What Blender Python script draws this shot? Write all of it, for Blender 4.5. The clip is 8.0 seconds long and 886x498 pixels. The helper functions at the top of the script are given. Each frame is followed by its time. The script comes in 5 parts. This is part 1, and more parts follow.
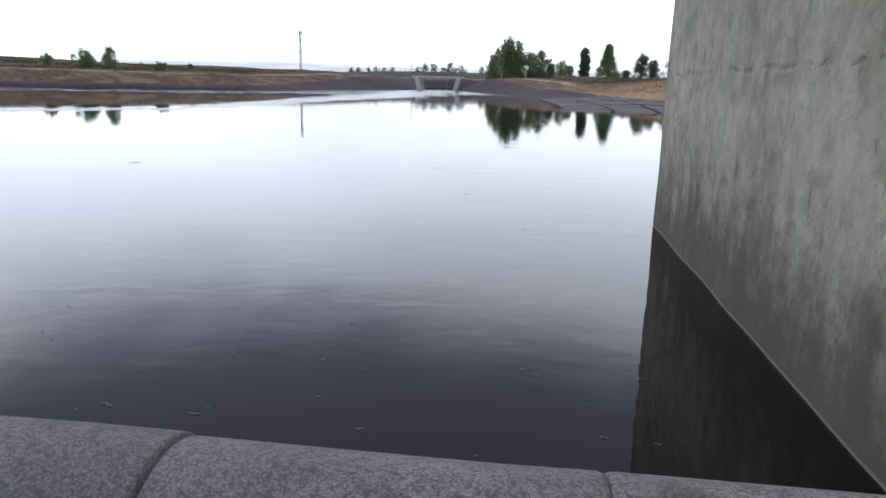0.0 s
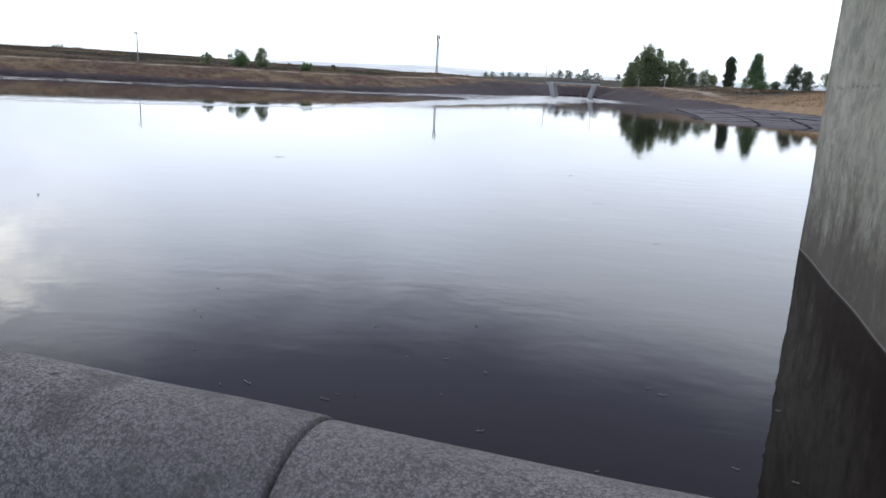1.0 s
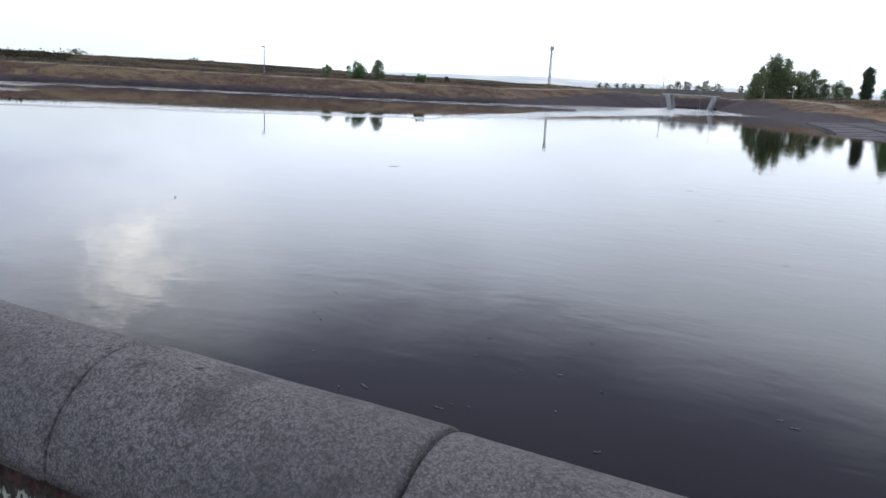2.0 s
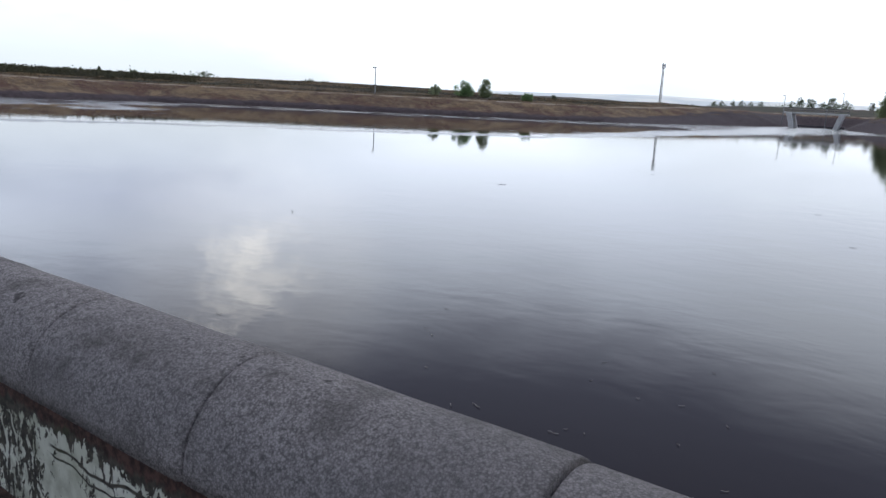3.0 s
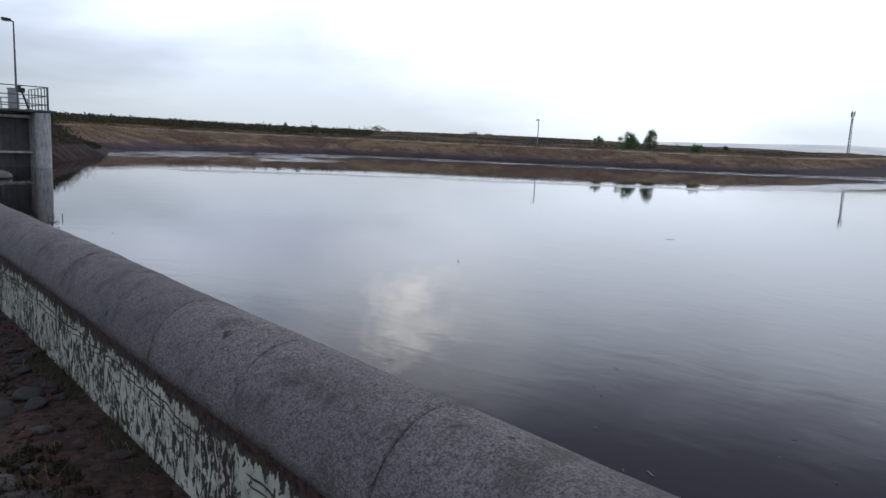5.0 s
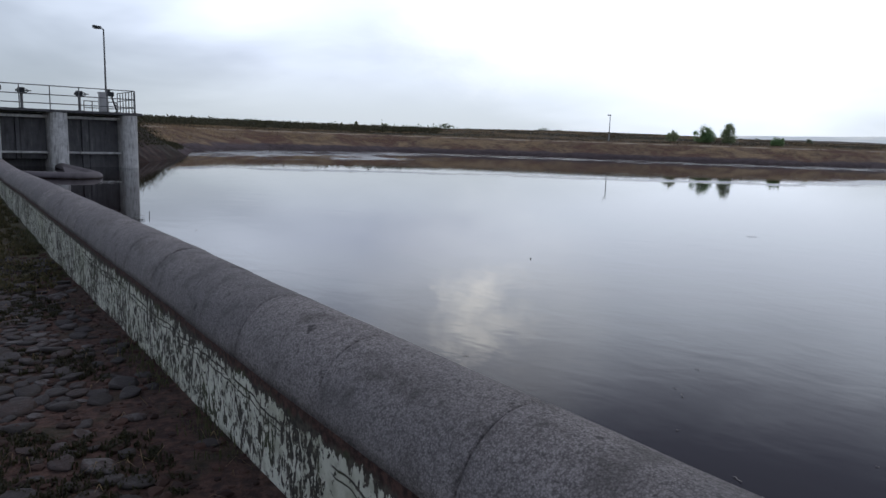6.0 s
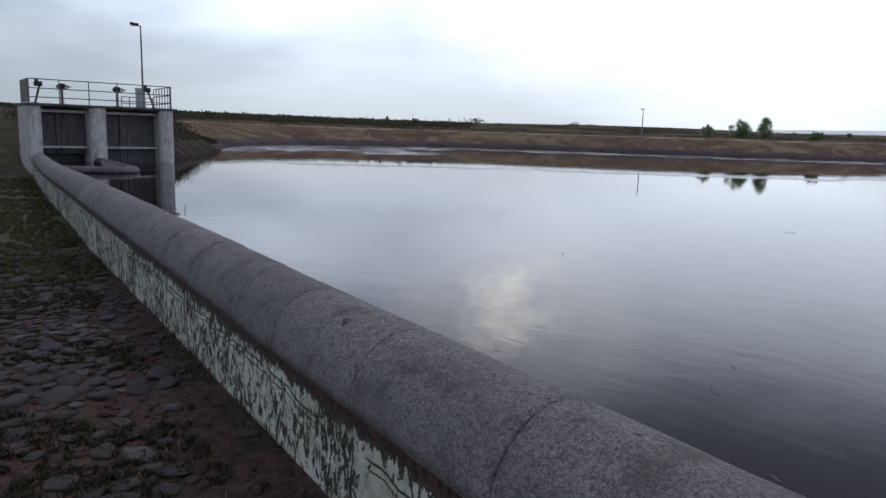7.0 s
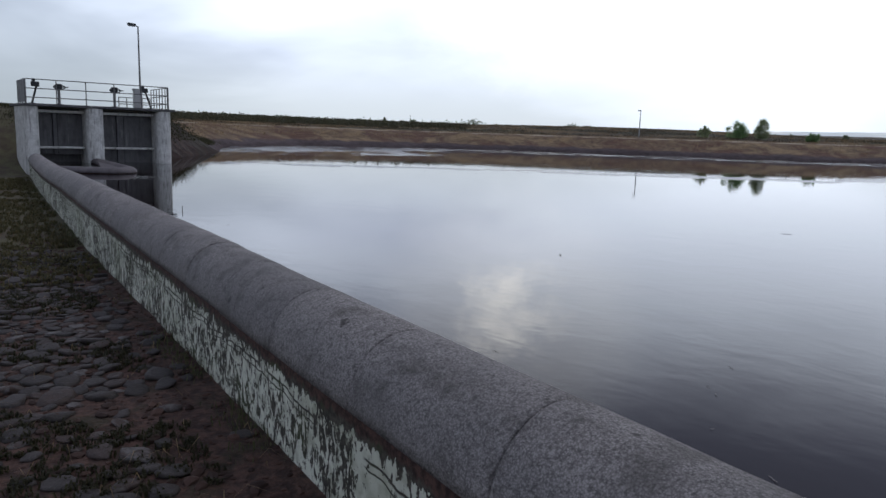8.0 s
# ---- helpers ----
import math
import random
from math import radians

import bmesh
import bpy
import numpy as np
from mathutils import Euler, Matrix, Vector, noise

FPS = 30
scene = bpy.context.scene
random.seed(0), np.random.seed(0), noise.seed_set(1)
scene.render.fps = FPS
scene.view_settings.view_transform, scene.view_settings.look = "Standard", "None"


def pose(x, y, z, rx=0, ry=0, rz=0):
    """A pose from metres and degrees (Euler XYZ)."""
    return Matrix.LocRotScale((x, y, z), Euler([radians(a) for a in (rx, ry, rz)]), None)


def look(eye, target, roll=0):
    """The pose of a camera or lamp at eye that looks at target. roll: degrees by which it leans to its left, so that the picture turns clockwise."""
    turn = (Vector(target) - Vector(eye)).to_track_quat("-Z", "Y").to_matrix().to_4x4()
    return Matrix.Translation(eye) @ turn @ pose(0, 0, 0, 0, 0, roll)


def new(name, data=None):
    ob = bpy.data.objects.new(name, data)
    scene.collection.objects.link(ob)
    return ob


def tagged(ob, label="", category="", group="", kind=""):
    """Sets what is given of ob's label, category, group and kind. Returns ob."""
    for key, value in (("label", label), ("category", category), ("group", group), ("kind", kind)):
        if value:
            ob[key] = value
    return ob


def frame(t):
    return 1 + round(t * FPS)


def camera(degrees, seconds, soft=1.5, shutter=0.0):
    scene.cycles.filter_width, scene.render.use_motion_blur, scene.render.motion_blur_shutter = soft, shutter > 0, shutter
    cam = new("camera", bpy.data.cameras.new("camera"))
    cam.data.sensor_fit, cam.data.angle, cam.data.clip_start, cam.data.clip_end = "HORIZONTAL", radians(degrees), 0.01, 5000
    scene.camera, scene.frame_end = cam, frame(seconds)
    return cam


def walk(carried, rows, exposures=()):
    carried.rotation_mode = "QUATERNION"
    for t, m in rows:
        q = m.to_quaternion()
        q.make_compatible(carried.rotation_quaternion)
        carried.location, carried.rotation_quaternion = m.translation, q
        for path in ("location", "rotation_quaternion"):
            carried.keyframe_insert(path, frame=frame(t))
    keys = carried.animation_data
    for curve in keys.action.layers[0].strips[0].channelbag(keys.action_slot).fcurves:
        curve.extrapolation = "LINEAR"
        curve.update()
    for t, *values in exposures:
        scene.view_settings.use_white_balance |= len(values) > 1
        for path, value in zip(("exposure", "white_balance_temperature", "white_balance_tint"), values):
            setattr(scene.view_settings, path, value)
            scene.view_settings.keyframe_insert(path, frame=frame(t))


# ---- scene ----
cam = camera(64.5, 8.0)
PATH = [
    (0, (0.86, -0.319, 1.687), (0.755, 1.625, 1.228), 1.5),
    (0.5, (0.837, -0.333, 1.69), (0.543, 1.591, 1.231), 2.4),
    (1, (0.812, -0.339, 1.689), (0.364, 1.555, 1.23), 3.0),
    (1.5, (0.777, -0.336, 1.686), (0.184, 1.52, 1.233), 3.0),
    (2, (0.736, -0.348, 1.689), (0.0, 1.458, 1.244), 3.1),
    (3.3, (0.633, -0.348, 1.677), (-0.438, 1.293, 1.28), 2.6),
    (3.5, (0.633, -0.365, 1.691), (-0.483, 1.249, 1.303), 2.4),
    (4, (0.608, -0.382, 1.7), (-0.604, 1.171, 1.355), 2.5),
    (4.5, (0.591, -0.396, 1.7), (-0.704, 1.097, 1.394), 2.7),
    (6, (0.533, -0.457, 1.694), (-0.97, 0.827, 1.389), 1.9),
    (6.5, (0.519, -0.464, 1.691), (-1.028, 0.763, 1.372), 1.8),
    (7, (0.515, -0.47, 1.689), (-1.039, 0.746, 1.367), 1.8),
    (7.5, (0.514, -0.472, 1.689), (-1.041, 0.744, 1.366), 1.8),
    (8, (0.516, -0.477, 1.688), (-1.035, 0.746, 1.369), 1.9),
]
walk(cam, [(t, look(eye, target, roll)) for t, eye, target, roll in PATH],
     exposures=[(0.0, 0.36), (1.0, 0.32), (2.0, 0.22), (3.5, 0.03), (4.5, -0.15), (6.0, -0.29), (7.0, -0.25), (8.0, -0.18)])

# ---- sky and light ----
SUN_YAW, SUN_UP = 20.0, 52.0
SUN_DIR = Vector((-math.sin(radians(SUN_YAW)) * math.cos(radians(SUN_UP)), math.cos(radians(SUN_YAW)) * math.cos(radians(SUN_UP)), math.sin(radians(SUN_UP))))


class Tree:
    """A short way to write node trees."""

    def __init__(self, tree):
        self.t = tree
        tree.nodes.clear()

    def n(self, kind, inputs=(), **settings):
        node = self.t.nodes.new(kind)
        for key, value in settings.items():
            if key == "operation":
                node.operation = value
            elif key == "noise_dimensions":
                node.noise_dimensions = value
            elif key == "feature":
                node.feature = value
            elif key == "blend_type":
                node.data_type = "RGBA"
                node.blend_type = value
            elif key == "attribute_name":
                node.attribute_name = value
        for key, value in (inputs.items() if isinstance(inputs, dict) else enumerate(inputs)):
            if value is None:
                continue
            if hasattr(value, "is_linked"):
                self.t.links.new(value, node.inputs[key])
            else:
                node.inputs[key].default_value = value
        return node

    def math(self, op, a, b=None, c=None):
        return self.n("ShaderNodeMath", [a, b, c], operation=op).outputs[0]

    def noise(self, vec, scale, detail=4.0, rough=0.55, dist=0.0):
        return self.n("ShaderNodeTexNoise", {"Vector": vec, "Scale": scale, "Detail": detail, "Roughness": rough, "Distortion": dist}).outputs["Fac"]

    def step(self, v, lo, hi, a=0.0, b=1.0):
        node = self.n("ShaderNodeMapRange", [v, lo, hi, a, b])
        node.interpolation_type = "SMOOTHSTEP"
        return node.outputs[0]

    def mix(self, fac, a, b, blend="MIX"):
        node = self.n("ShaderNodeMix", blend_type=blend)
        for sock, value in ((node.inputs[0], fac), (node.inputs[6], a), (node.inputs[7], b)):
            if hasattr(value, "is_linked"):
                self.t.links.new(value, sock)
            else:
                sock.default_value = value if sock is node.inputs[0] else (*value, 1.0)[:4]
        return node.outputs[2]

    def scaled(self, vec, x, y, z):
        return self.n("ShaderNodeMapping", {"Vector": vec, "Scale": (x, y, z)}).outputs[0]


world = bpy.data.worlds.new("overcast_sky")
scene.world = world
world.use_nodes = True
w = Tree(world.node_tree)
sky = w.n("ShaderNodeTexSky")
sky.sky_type, sky.sun_disc = "NISHITA", False
sky.sun_elevation, sky.sun_rotation = radians(SUN_UP), radians(-SUN_YAW)
way = w.n("ShaderNodeTexCoord").outputs["Generated"]
xyz = w.n("ShaderNodeSeparateXYZ", [way])
up = w.math("MAXIMUM", xyz.outputs[2], 0.0)
flat = w.n("ShaderNodeVectorMath", {0: way, 1: w.n("ShaderNodeCombineXYZ", [w.math("ADD", up, 0.22)] * 3).outputs[0]}, operation="DIVIDE").outputs[0]
billow = w.noise(w.scaled(flat, 1.0, 1.0, 0.0), 1.1, 4.0, 0.5, 0.3)
wide = w.noise(w.scaled(flat, 1.0, 1.0, 0.0), 0.45, 2.0, 0.5, 0.0)
heavy = w.step(w.math("ADD", w.math("MULTIPLY", billow, 0.75), w.math("MULTIPLY", wide, 0.45)), 0.42, 0.9)
def facing(yaw, rise):
    d = (-math.sin(radians(yaw)) * math.cos(radians(rise)), math.cos(radians(yaw)) * math.cos(radians(rise)), math.sin(radians(rise)))
    return w.n("ShaderNodeVectorMath", {0: way, 1: d}, operation="DOT_PRODUCT").outputs["Value"]


bright = w.step(facing(-9, 13), 0.88, 0.995)
bank = w.step(w.math("ADD", facing(98, 10), w.math("MULTIPLY", w.math("SUBTRACT", billow, 0.5), 0.15)), 0.80, 0.98)
belt = w.step(w.math("ADD", facing(46, 11), w.math("MULTIPLY", w.math("SUBTRACT", billow, 0.5), 0.3)), 0.78, 0.99)
high = w.step(w.math("SUBTRACT", w.math("ADD", up, w.math("MULTIPLY", w.math("SUBTRACT", billow, 0.5), 0.2)), w.math("MULTIPLY", bright, 0.055)), 0.205, 0.375)
low = w.step(up, 0.02, 0.16)
behind = w.step(facing(-165, 25), -0.35, 0.75)
grey = w.mix(heavy, (1.46, 1.62, 1.94), (0.82, 0.92, 1.2))
grey = w.mix(w.math("SUBTRACT", 1.0, low), grey, (0.84, 0.93, 1.03))
grey = w.mix(w.math("MULTIPLY", bright, w.math("SUBTRACT", 1.0, w.math("MULTIPLY", heavy, 0.55))), grey, (1.3, 1.41, 1.6))
grey = w.mix(w.math("MULTIPLY", w.math("MULTIPLY", belt, w.step(up, 0.10, 0.19)), 0.55), grey, (1.5, 1.66, 1.95))
grey = w.mix(w.math("MULTIPLY", bank, 0.62), grey, (0.33, 0.40, 0.47))
shelf = w.step(w.math("ADD", facing(28, 15), w.math("MULTIPLY", w.math("SUBTRACT", billow, 0.5), 0.09)), 0.925, 0.998)
grey = w.mix(w.math("MULTIPLY", shelf, 0.75), grey, (1.5, 1.64, 1.9))
grey = w.mix(w.math("MULTIPLY", high, 0.92), grey, (0.275, 0.3, 0.45))
grey = w.mix(w.math("MULTIPLY", behind, 0.6), grey, (0.34, 0.38, 0.46))
gap = w.math("ADD", facing(46, 14.5), w.math("MULTIPLY", w.math("SUBTRACT", w.noise(w.scaled(way, 1.0, 1.0, 2.0), 11.0, 6.0, 0.7), 0.5), 0.017))
glow = w.math("ADD", w.math("MULTIPLY", w.step(gap, 0.9962, 1.0025), 0.74), w.math("MULTIPLY", w.step(gap, 0.978, 1.0), 0.2))
grey = w.mix(glow, grey, (2.6, 2.6, 2.6))
veil = w.n("ShaderNodeBackground", {"Color": grey, "Strength": 1.0})
blue = w.n("ShaderNodeBackground", {"Color": sky.outputs[0], "Strength": 0.06})
both = w.n("ShaderNodeMixShader", [0.93, blue.outputs[0], veil.outputs[0]])
w.n("ShaderNodeOutputWorld", [both.outputs[0]])

sun = new("sun", bpy.data.lights.new("sun", "SUN"))
sun.data.energy, sun.data.angle, sun.data.color = 0.6, radians(30), (1.0, 0.95, 0.87)
sun.matrix_world = look(SUN_DIR * 50, (0, 0, 0))


# ---- materials ----
def material(name):
    mat = bpy.data.materials.new(name)
    mat.use_nodes = True
    return mat, Tree(mat.node_tree)


def finish(tree, color, rough=0.85, bump=None, strength=0.4, distance=0.02, metal=0.0, extra=None):
    inputs = {"Base Color": color if hasattr(color, "is_linked") else (*color, 1.0), "Roughness": rough, "Metallic": metal}
    inputs.update(extra or {})
    if bump is not None:
        inputs["Normal"] = tree.n("ShaderNodeBump", {"Height": bump, "Strength": strength, "Distance": distance}).outputs[0]
    shader = tree.n("ShaderNodeBsdfPrincipled", inputs)
    tree.n("ShaderNodeOutputMaterial", [shader.outputs[0]])


def place(tree):
    return tree.n("ShaderNodeNewGeometry").outputs["Position"]


def chance(tree):
    return tree.n("ShaderNodeObjectInfo").outputs["Random"]


def island(tree):
    return tree.n("ShaderNodeNewGeometry").outputs["Random Per Island"]


def plain(name, a, b, scale=8.0, rough=0.8, metal=0.0, strength=0.25, distance=0.01):
    """Two tones mixed by coarse and fine noise."""
    mat, k = material(name)
    p = place(k)
    f = k.math("ADD", k.math("MULTIPLY", k.noise(p, scale), 0.6), k.math("MULTIPLY", k.noise(p, scale * 9), 0.4))
    finish(k, k.mix(k.step(f, 0.3, 0.7), a, b), rough, f, strength, distance, metal)
    return mat


def water_material():
    """Calm dark water; wind ruffles it along one line and in patches before the far shore."""
    mat, k = material("dark_peaty_water")
    p = place(k)
    out = k.step(k.n("ShaderNodeVectorMath", [p], operation="LENGTH").outputs["Value"], 9.0, 28.0)
    calm = k.step(k.noise(k.scaled(p, 0.03, 0.05, 0.05), 1.0, 3.0), 0.35, 0.7)
    ripple = k.noise(k.scaled(p, 1.0, 1.6, 1.0), 1.1, 3.0, 0.5, 0.5)
    fine = k.noise(k.scaled(p, 1.0, 1.3, 1.0), 5.0, 2.0, 0.5)
    swell = k.noise(k.n("ShaderNodeMapping", {"Vector": p, "Rotation": (0, 0, radians(-40)), "Scale": (0.45, 1.3, 1.0)}).outputs[0], 0.9, 2.0, 0.5, 0.8)
    h = k.math("ADD", k.math("MULTIPLY", ripple, k.math("ADD", 0.0018, k.math("MULTIPLY", calm, 0.0036))), k.math("MULTIPLY", fine, 0.0006))
    h = k.math("ADD", h, k.math("MULTIPLY", swell, 0.001))
    h = k.math("MULTIPLY", h, k.math("SUBTRACT", 1.0, k.math("MULTIPLY", out, 0.45)))
    breeze = k.n("ShaderNodeAttribute", attribute_name="breeze").outputs["Fac"]
    film = k.n("ShaderNodeAttribute", attribute_name="film").outputs["Fac"]
    streaks = k.noise(p, 0.24, 7.0, 0.74, 0.8)
    line = k.step(k.math("ADD", breeze, k.math("MULTIPLY", k.math("SUBTRACT", streaks, 0.5), 2.4)), 0.5, 0.58)
    patch = k.math("MULTIPLY", film, k.step(k.math("ADD", streaks, k.math("MULTIPLY", k.math("SUBTRACT", film, 1.0), 0.2)), 0.49, 0.52))
    rough_water = k.math("MAXIMUM", line, patch)
    gust = k.math("MULTIPLY", k.noise(p, 3.0, 3.0, 0.6), k.math("MULTIPLY", rough_water, 0.005))
    h = k.math("ADD", h, gust)
    silt = k.mix(k.noise(p, 0.15), (0.006, 0.0033, 0.0034), (0.011, 0.0058, 0.006))
    finish(k, silt, k.math("ADD", 0.018, k.math("MULTIPLY", rough_water, 0.17)), h, 1.0, 1.0, extra={"IOR": 1.33})
    return mat


def coping_material():
    mat, k = material("weathered_exposed_aggregate_concrete")
    p = place(k)
    pits = k.noise(p, 48.0, 5.0, 0.8)
    blot = k.noise(p, 5.0, 5.0, 0.65)
    pebble = k.n("ShaderNodeTexVoronoi", {"Vector": p, "Scale": 145.0, "Randomness": 1.0})
    pick = k.n("ShaderNodeSeparateColor", [pebble.outputs["Color"]]).outputs[0]
    grains = k.math("ADD", k.math("MULTIPLY", pick, 0.42), k.math("MULTIPLY", k.step(pits, 0.25, 0.68), 0.58))
    tone = k.mix(k.step(grains, 0.15, 0.85), (0.15, 0.14, 0.139), (0.48, 0.448, 0.442))
    tone = k.mix(k.step(pebble.outputs["Distance"], 0.35, 0.75, 0.0, 0.45), tone, (0.07, 0.063, 0.06))
    dents = k.step(k.noise(p, 13.0, 2.0, 0.5), 0.7, 0.76)
    tone = k.mix(k.math("MULTIPLY", dents, 0.75), tone, (0.035, 0.03, 0.03))
    tone = k.mix(k.step(blot, 0.46, 0.72, 0.0, 0.6), tone, (0.075, 0.068, 0.06))
    tone = k.mix(k.step(k.noise(p, 0.9, 4.0), 0.4, 0.65, 0.0, 0.4), tone, (0.17, 0.165, 0.168))
    speck = k.step(k.noise(p, 160.0, 1.0), 0.66, 0.72)
    tone = k.mix(k.math("MULTIPLY", speck, 0.5), tone, (0.36, 0.35, 0.34))
    tone = k.mix(k.math("MULTIPLY", chance(k), 0.22), tone, (0.1, 0.1, 0.11))
    h = k.math("ADD", k.math("MULTIPLY", grains, 0.6), k.math("MULTIPLY", k.noise(p, 30.0, 4.0), 0.7))
    finish(k, tone, 0.82, h, 0.75, 0.018)
    return mat


def peeling_material():
    """Flaking whitewash: thick vertical flakes low down, a bare rust-brown band under the coping."""
    mat, k = material("peeling_whitewash_on_concrete")
    p = place(k)
    z = k.n("ShaderNodeAttribute", attribute_name="above_foot").outputs["Fac"]
    base = k.mix(k.step(k.noise(p, 30.0, 5.0), 0.3, 0.7), (0.03, 0.028, 0.022), (0.1, 0.092, 0.072))
    base = k.mix(k.step(k.noise(p, 3.0, 4.0), 0.5, 0.66, 0.0, 0.8), base, (0.055, 0.066, 0.026))
    rust = k.mix(k.step(k.noise(p, 26.0, 5.0, 0.7), 0.35, 0.65), (0.028, 0.014, 0.012), (0.11, 0.06, 0.05))
    edge = k.math("ADD", z, k.math("MULTIPLY", k.math("SUBTRACT", k.noise(k.scaled(p, 1.0, 1.0, 0.4), 12.0, 5.0, 0.65), 0.5), 0.17))
    base = k.mix(k.step(edge, 0.415, 0.445), base, rust)
    paint = k.mix(k.noise(p, 14.0, 5.0), (0.62, 0.65, 0.54), (0.82, 0.84, 0.75))
    flakes = k.noise(k.scaled(p, 1.0, 1.0, 0.5), 21.0, 5.0, 0.64, 0.9)
    chips = k.noise(k.scaled(p, 1.0, 1.0, 0.7), 60.0, 3.0, 0.6)
    cover = k.noise(k.scaled(p, 1.0, 1.0, 0.8), 2.3, 3.0, 0.55)
    left = k.math("ADD", k.math("ADD", flakes, k.math("MULTIPLY", chips, 0.3)), k.math("MULTIPLY", cover, 0.35))
    left = k.math("ADD", left, k.math("ADD", k.step(k.n("ShaderNodeSeparateXYZ", [p]).outputs[0], -4.0, -1.8, 0.0, 0.05), k.step(edge, 0.37, 0.47, 0.0, -0.4)))
    wander = k.math("ADD", z, k.math("MULTIPLY", k.noise(p, 1.7, 4.0), 0.16))
    crack = k.step(k.math("ABSOLUTE", k.math("SUBTRACT", wander, 0.415)), 0.004, 0.009)
    crack = k.math("MINIMUM", crack, k.step(k.math("ABSOLUTE", k.math("SUBTRACT", wander, 0.375)), 0.002, 0.006))
    crack = k.math("MAXIMUM", crack, k.step(k.noise(p, 1.4, 2.0), 0.55, 0.6))
    painted = k.math("MULTIPLY", k.step(left, 0.812, 0.838), crack)
    grimed = k.mix(k.step(k.noise(p, 9.0, 5.0), 0.42, 0.72, 0.0, 0.6), paint, (0.24, 0.25, 0.17))
    grimed = k.mix(k.step(k.noise(p, 0.8, 3.0), 0.5, 0.7, 0.0, 0.45), grimed, (0.3, 0.33, 0.2))
    tone = k.mix(painted, base, grimed)
    h = k.math("ADD", k.math("MULTIPLY", painted, 0.8), k.math("MULTIPLY", k.noise(p, 60.0, 4.0), 0.5))
    finish(k, tone, 0.85, h, 0.8, 0.007)
    return mat


def streaked_material(name, a, b, stain, amount=0.5, scale=1.0, rough=0.86):
    """Concrete with drips and stains that run down it."""
    mat, k = material(name)
    p = place(k)
    cloud = k.noise(p, 1.3 * scale, 5.0, 0.6)
    runs = k.noise(k.scaled(p, 1.0, 1.0, 0.12), 5.0 * scale, 5.0, 0.6)
    grain = k.noise(p, 70.0, 3.0, 0.6)
    tone = k.mix(k.step(k.math("ADD", k.math("MULTIPLY", cloud, 0.6), k.math("MULTIPLY", k.noise(p, 4.5 * scale, 5.0, 0.7), 0.4)), 0.36, 0.64), a, b)
    tone = k.mix(k.step(runs, 0.48, 0.72, 0.0, amount), tone, stain)
    tone = k.mix(k.step(k.noise(p, 11.0 * scale, 3.0), 0.66, 0.74, 0.0, 0.55), tone, stain)
    tone = k.mix(k.step(runs, 0.42, 0.25, 0.0, 0.3), tone, (0.5, 0.5, 0.48))
    tone = k.mix(k.math("MULTIPLY", grain, 0.25), tone, (0.1, 0.1, 0.1))
    h = k.math("ADD", k.math("MULTIPLY", grain, 0.5), cloud)
    finish(k, tone, rough, h, 0.45, 0.012)
    return mat


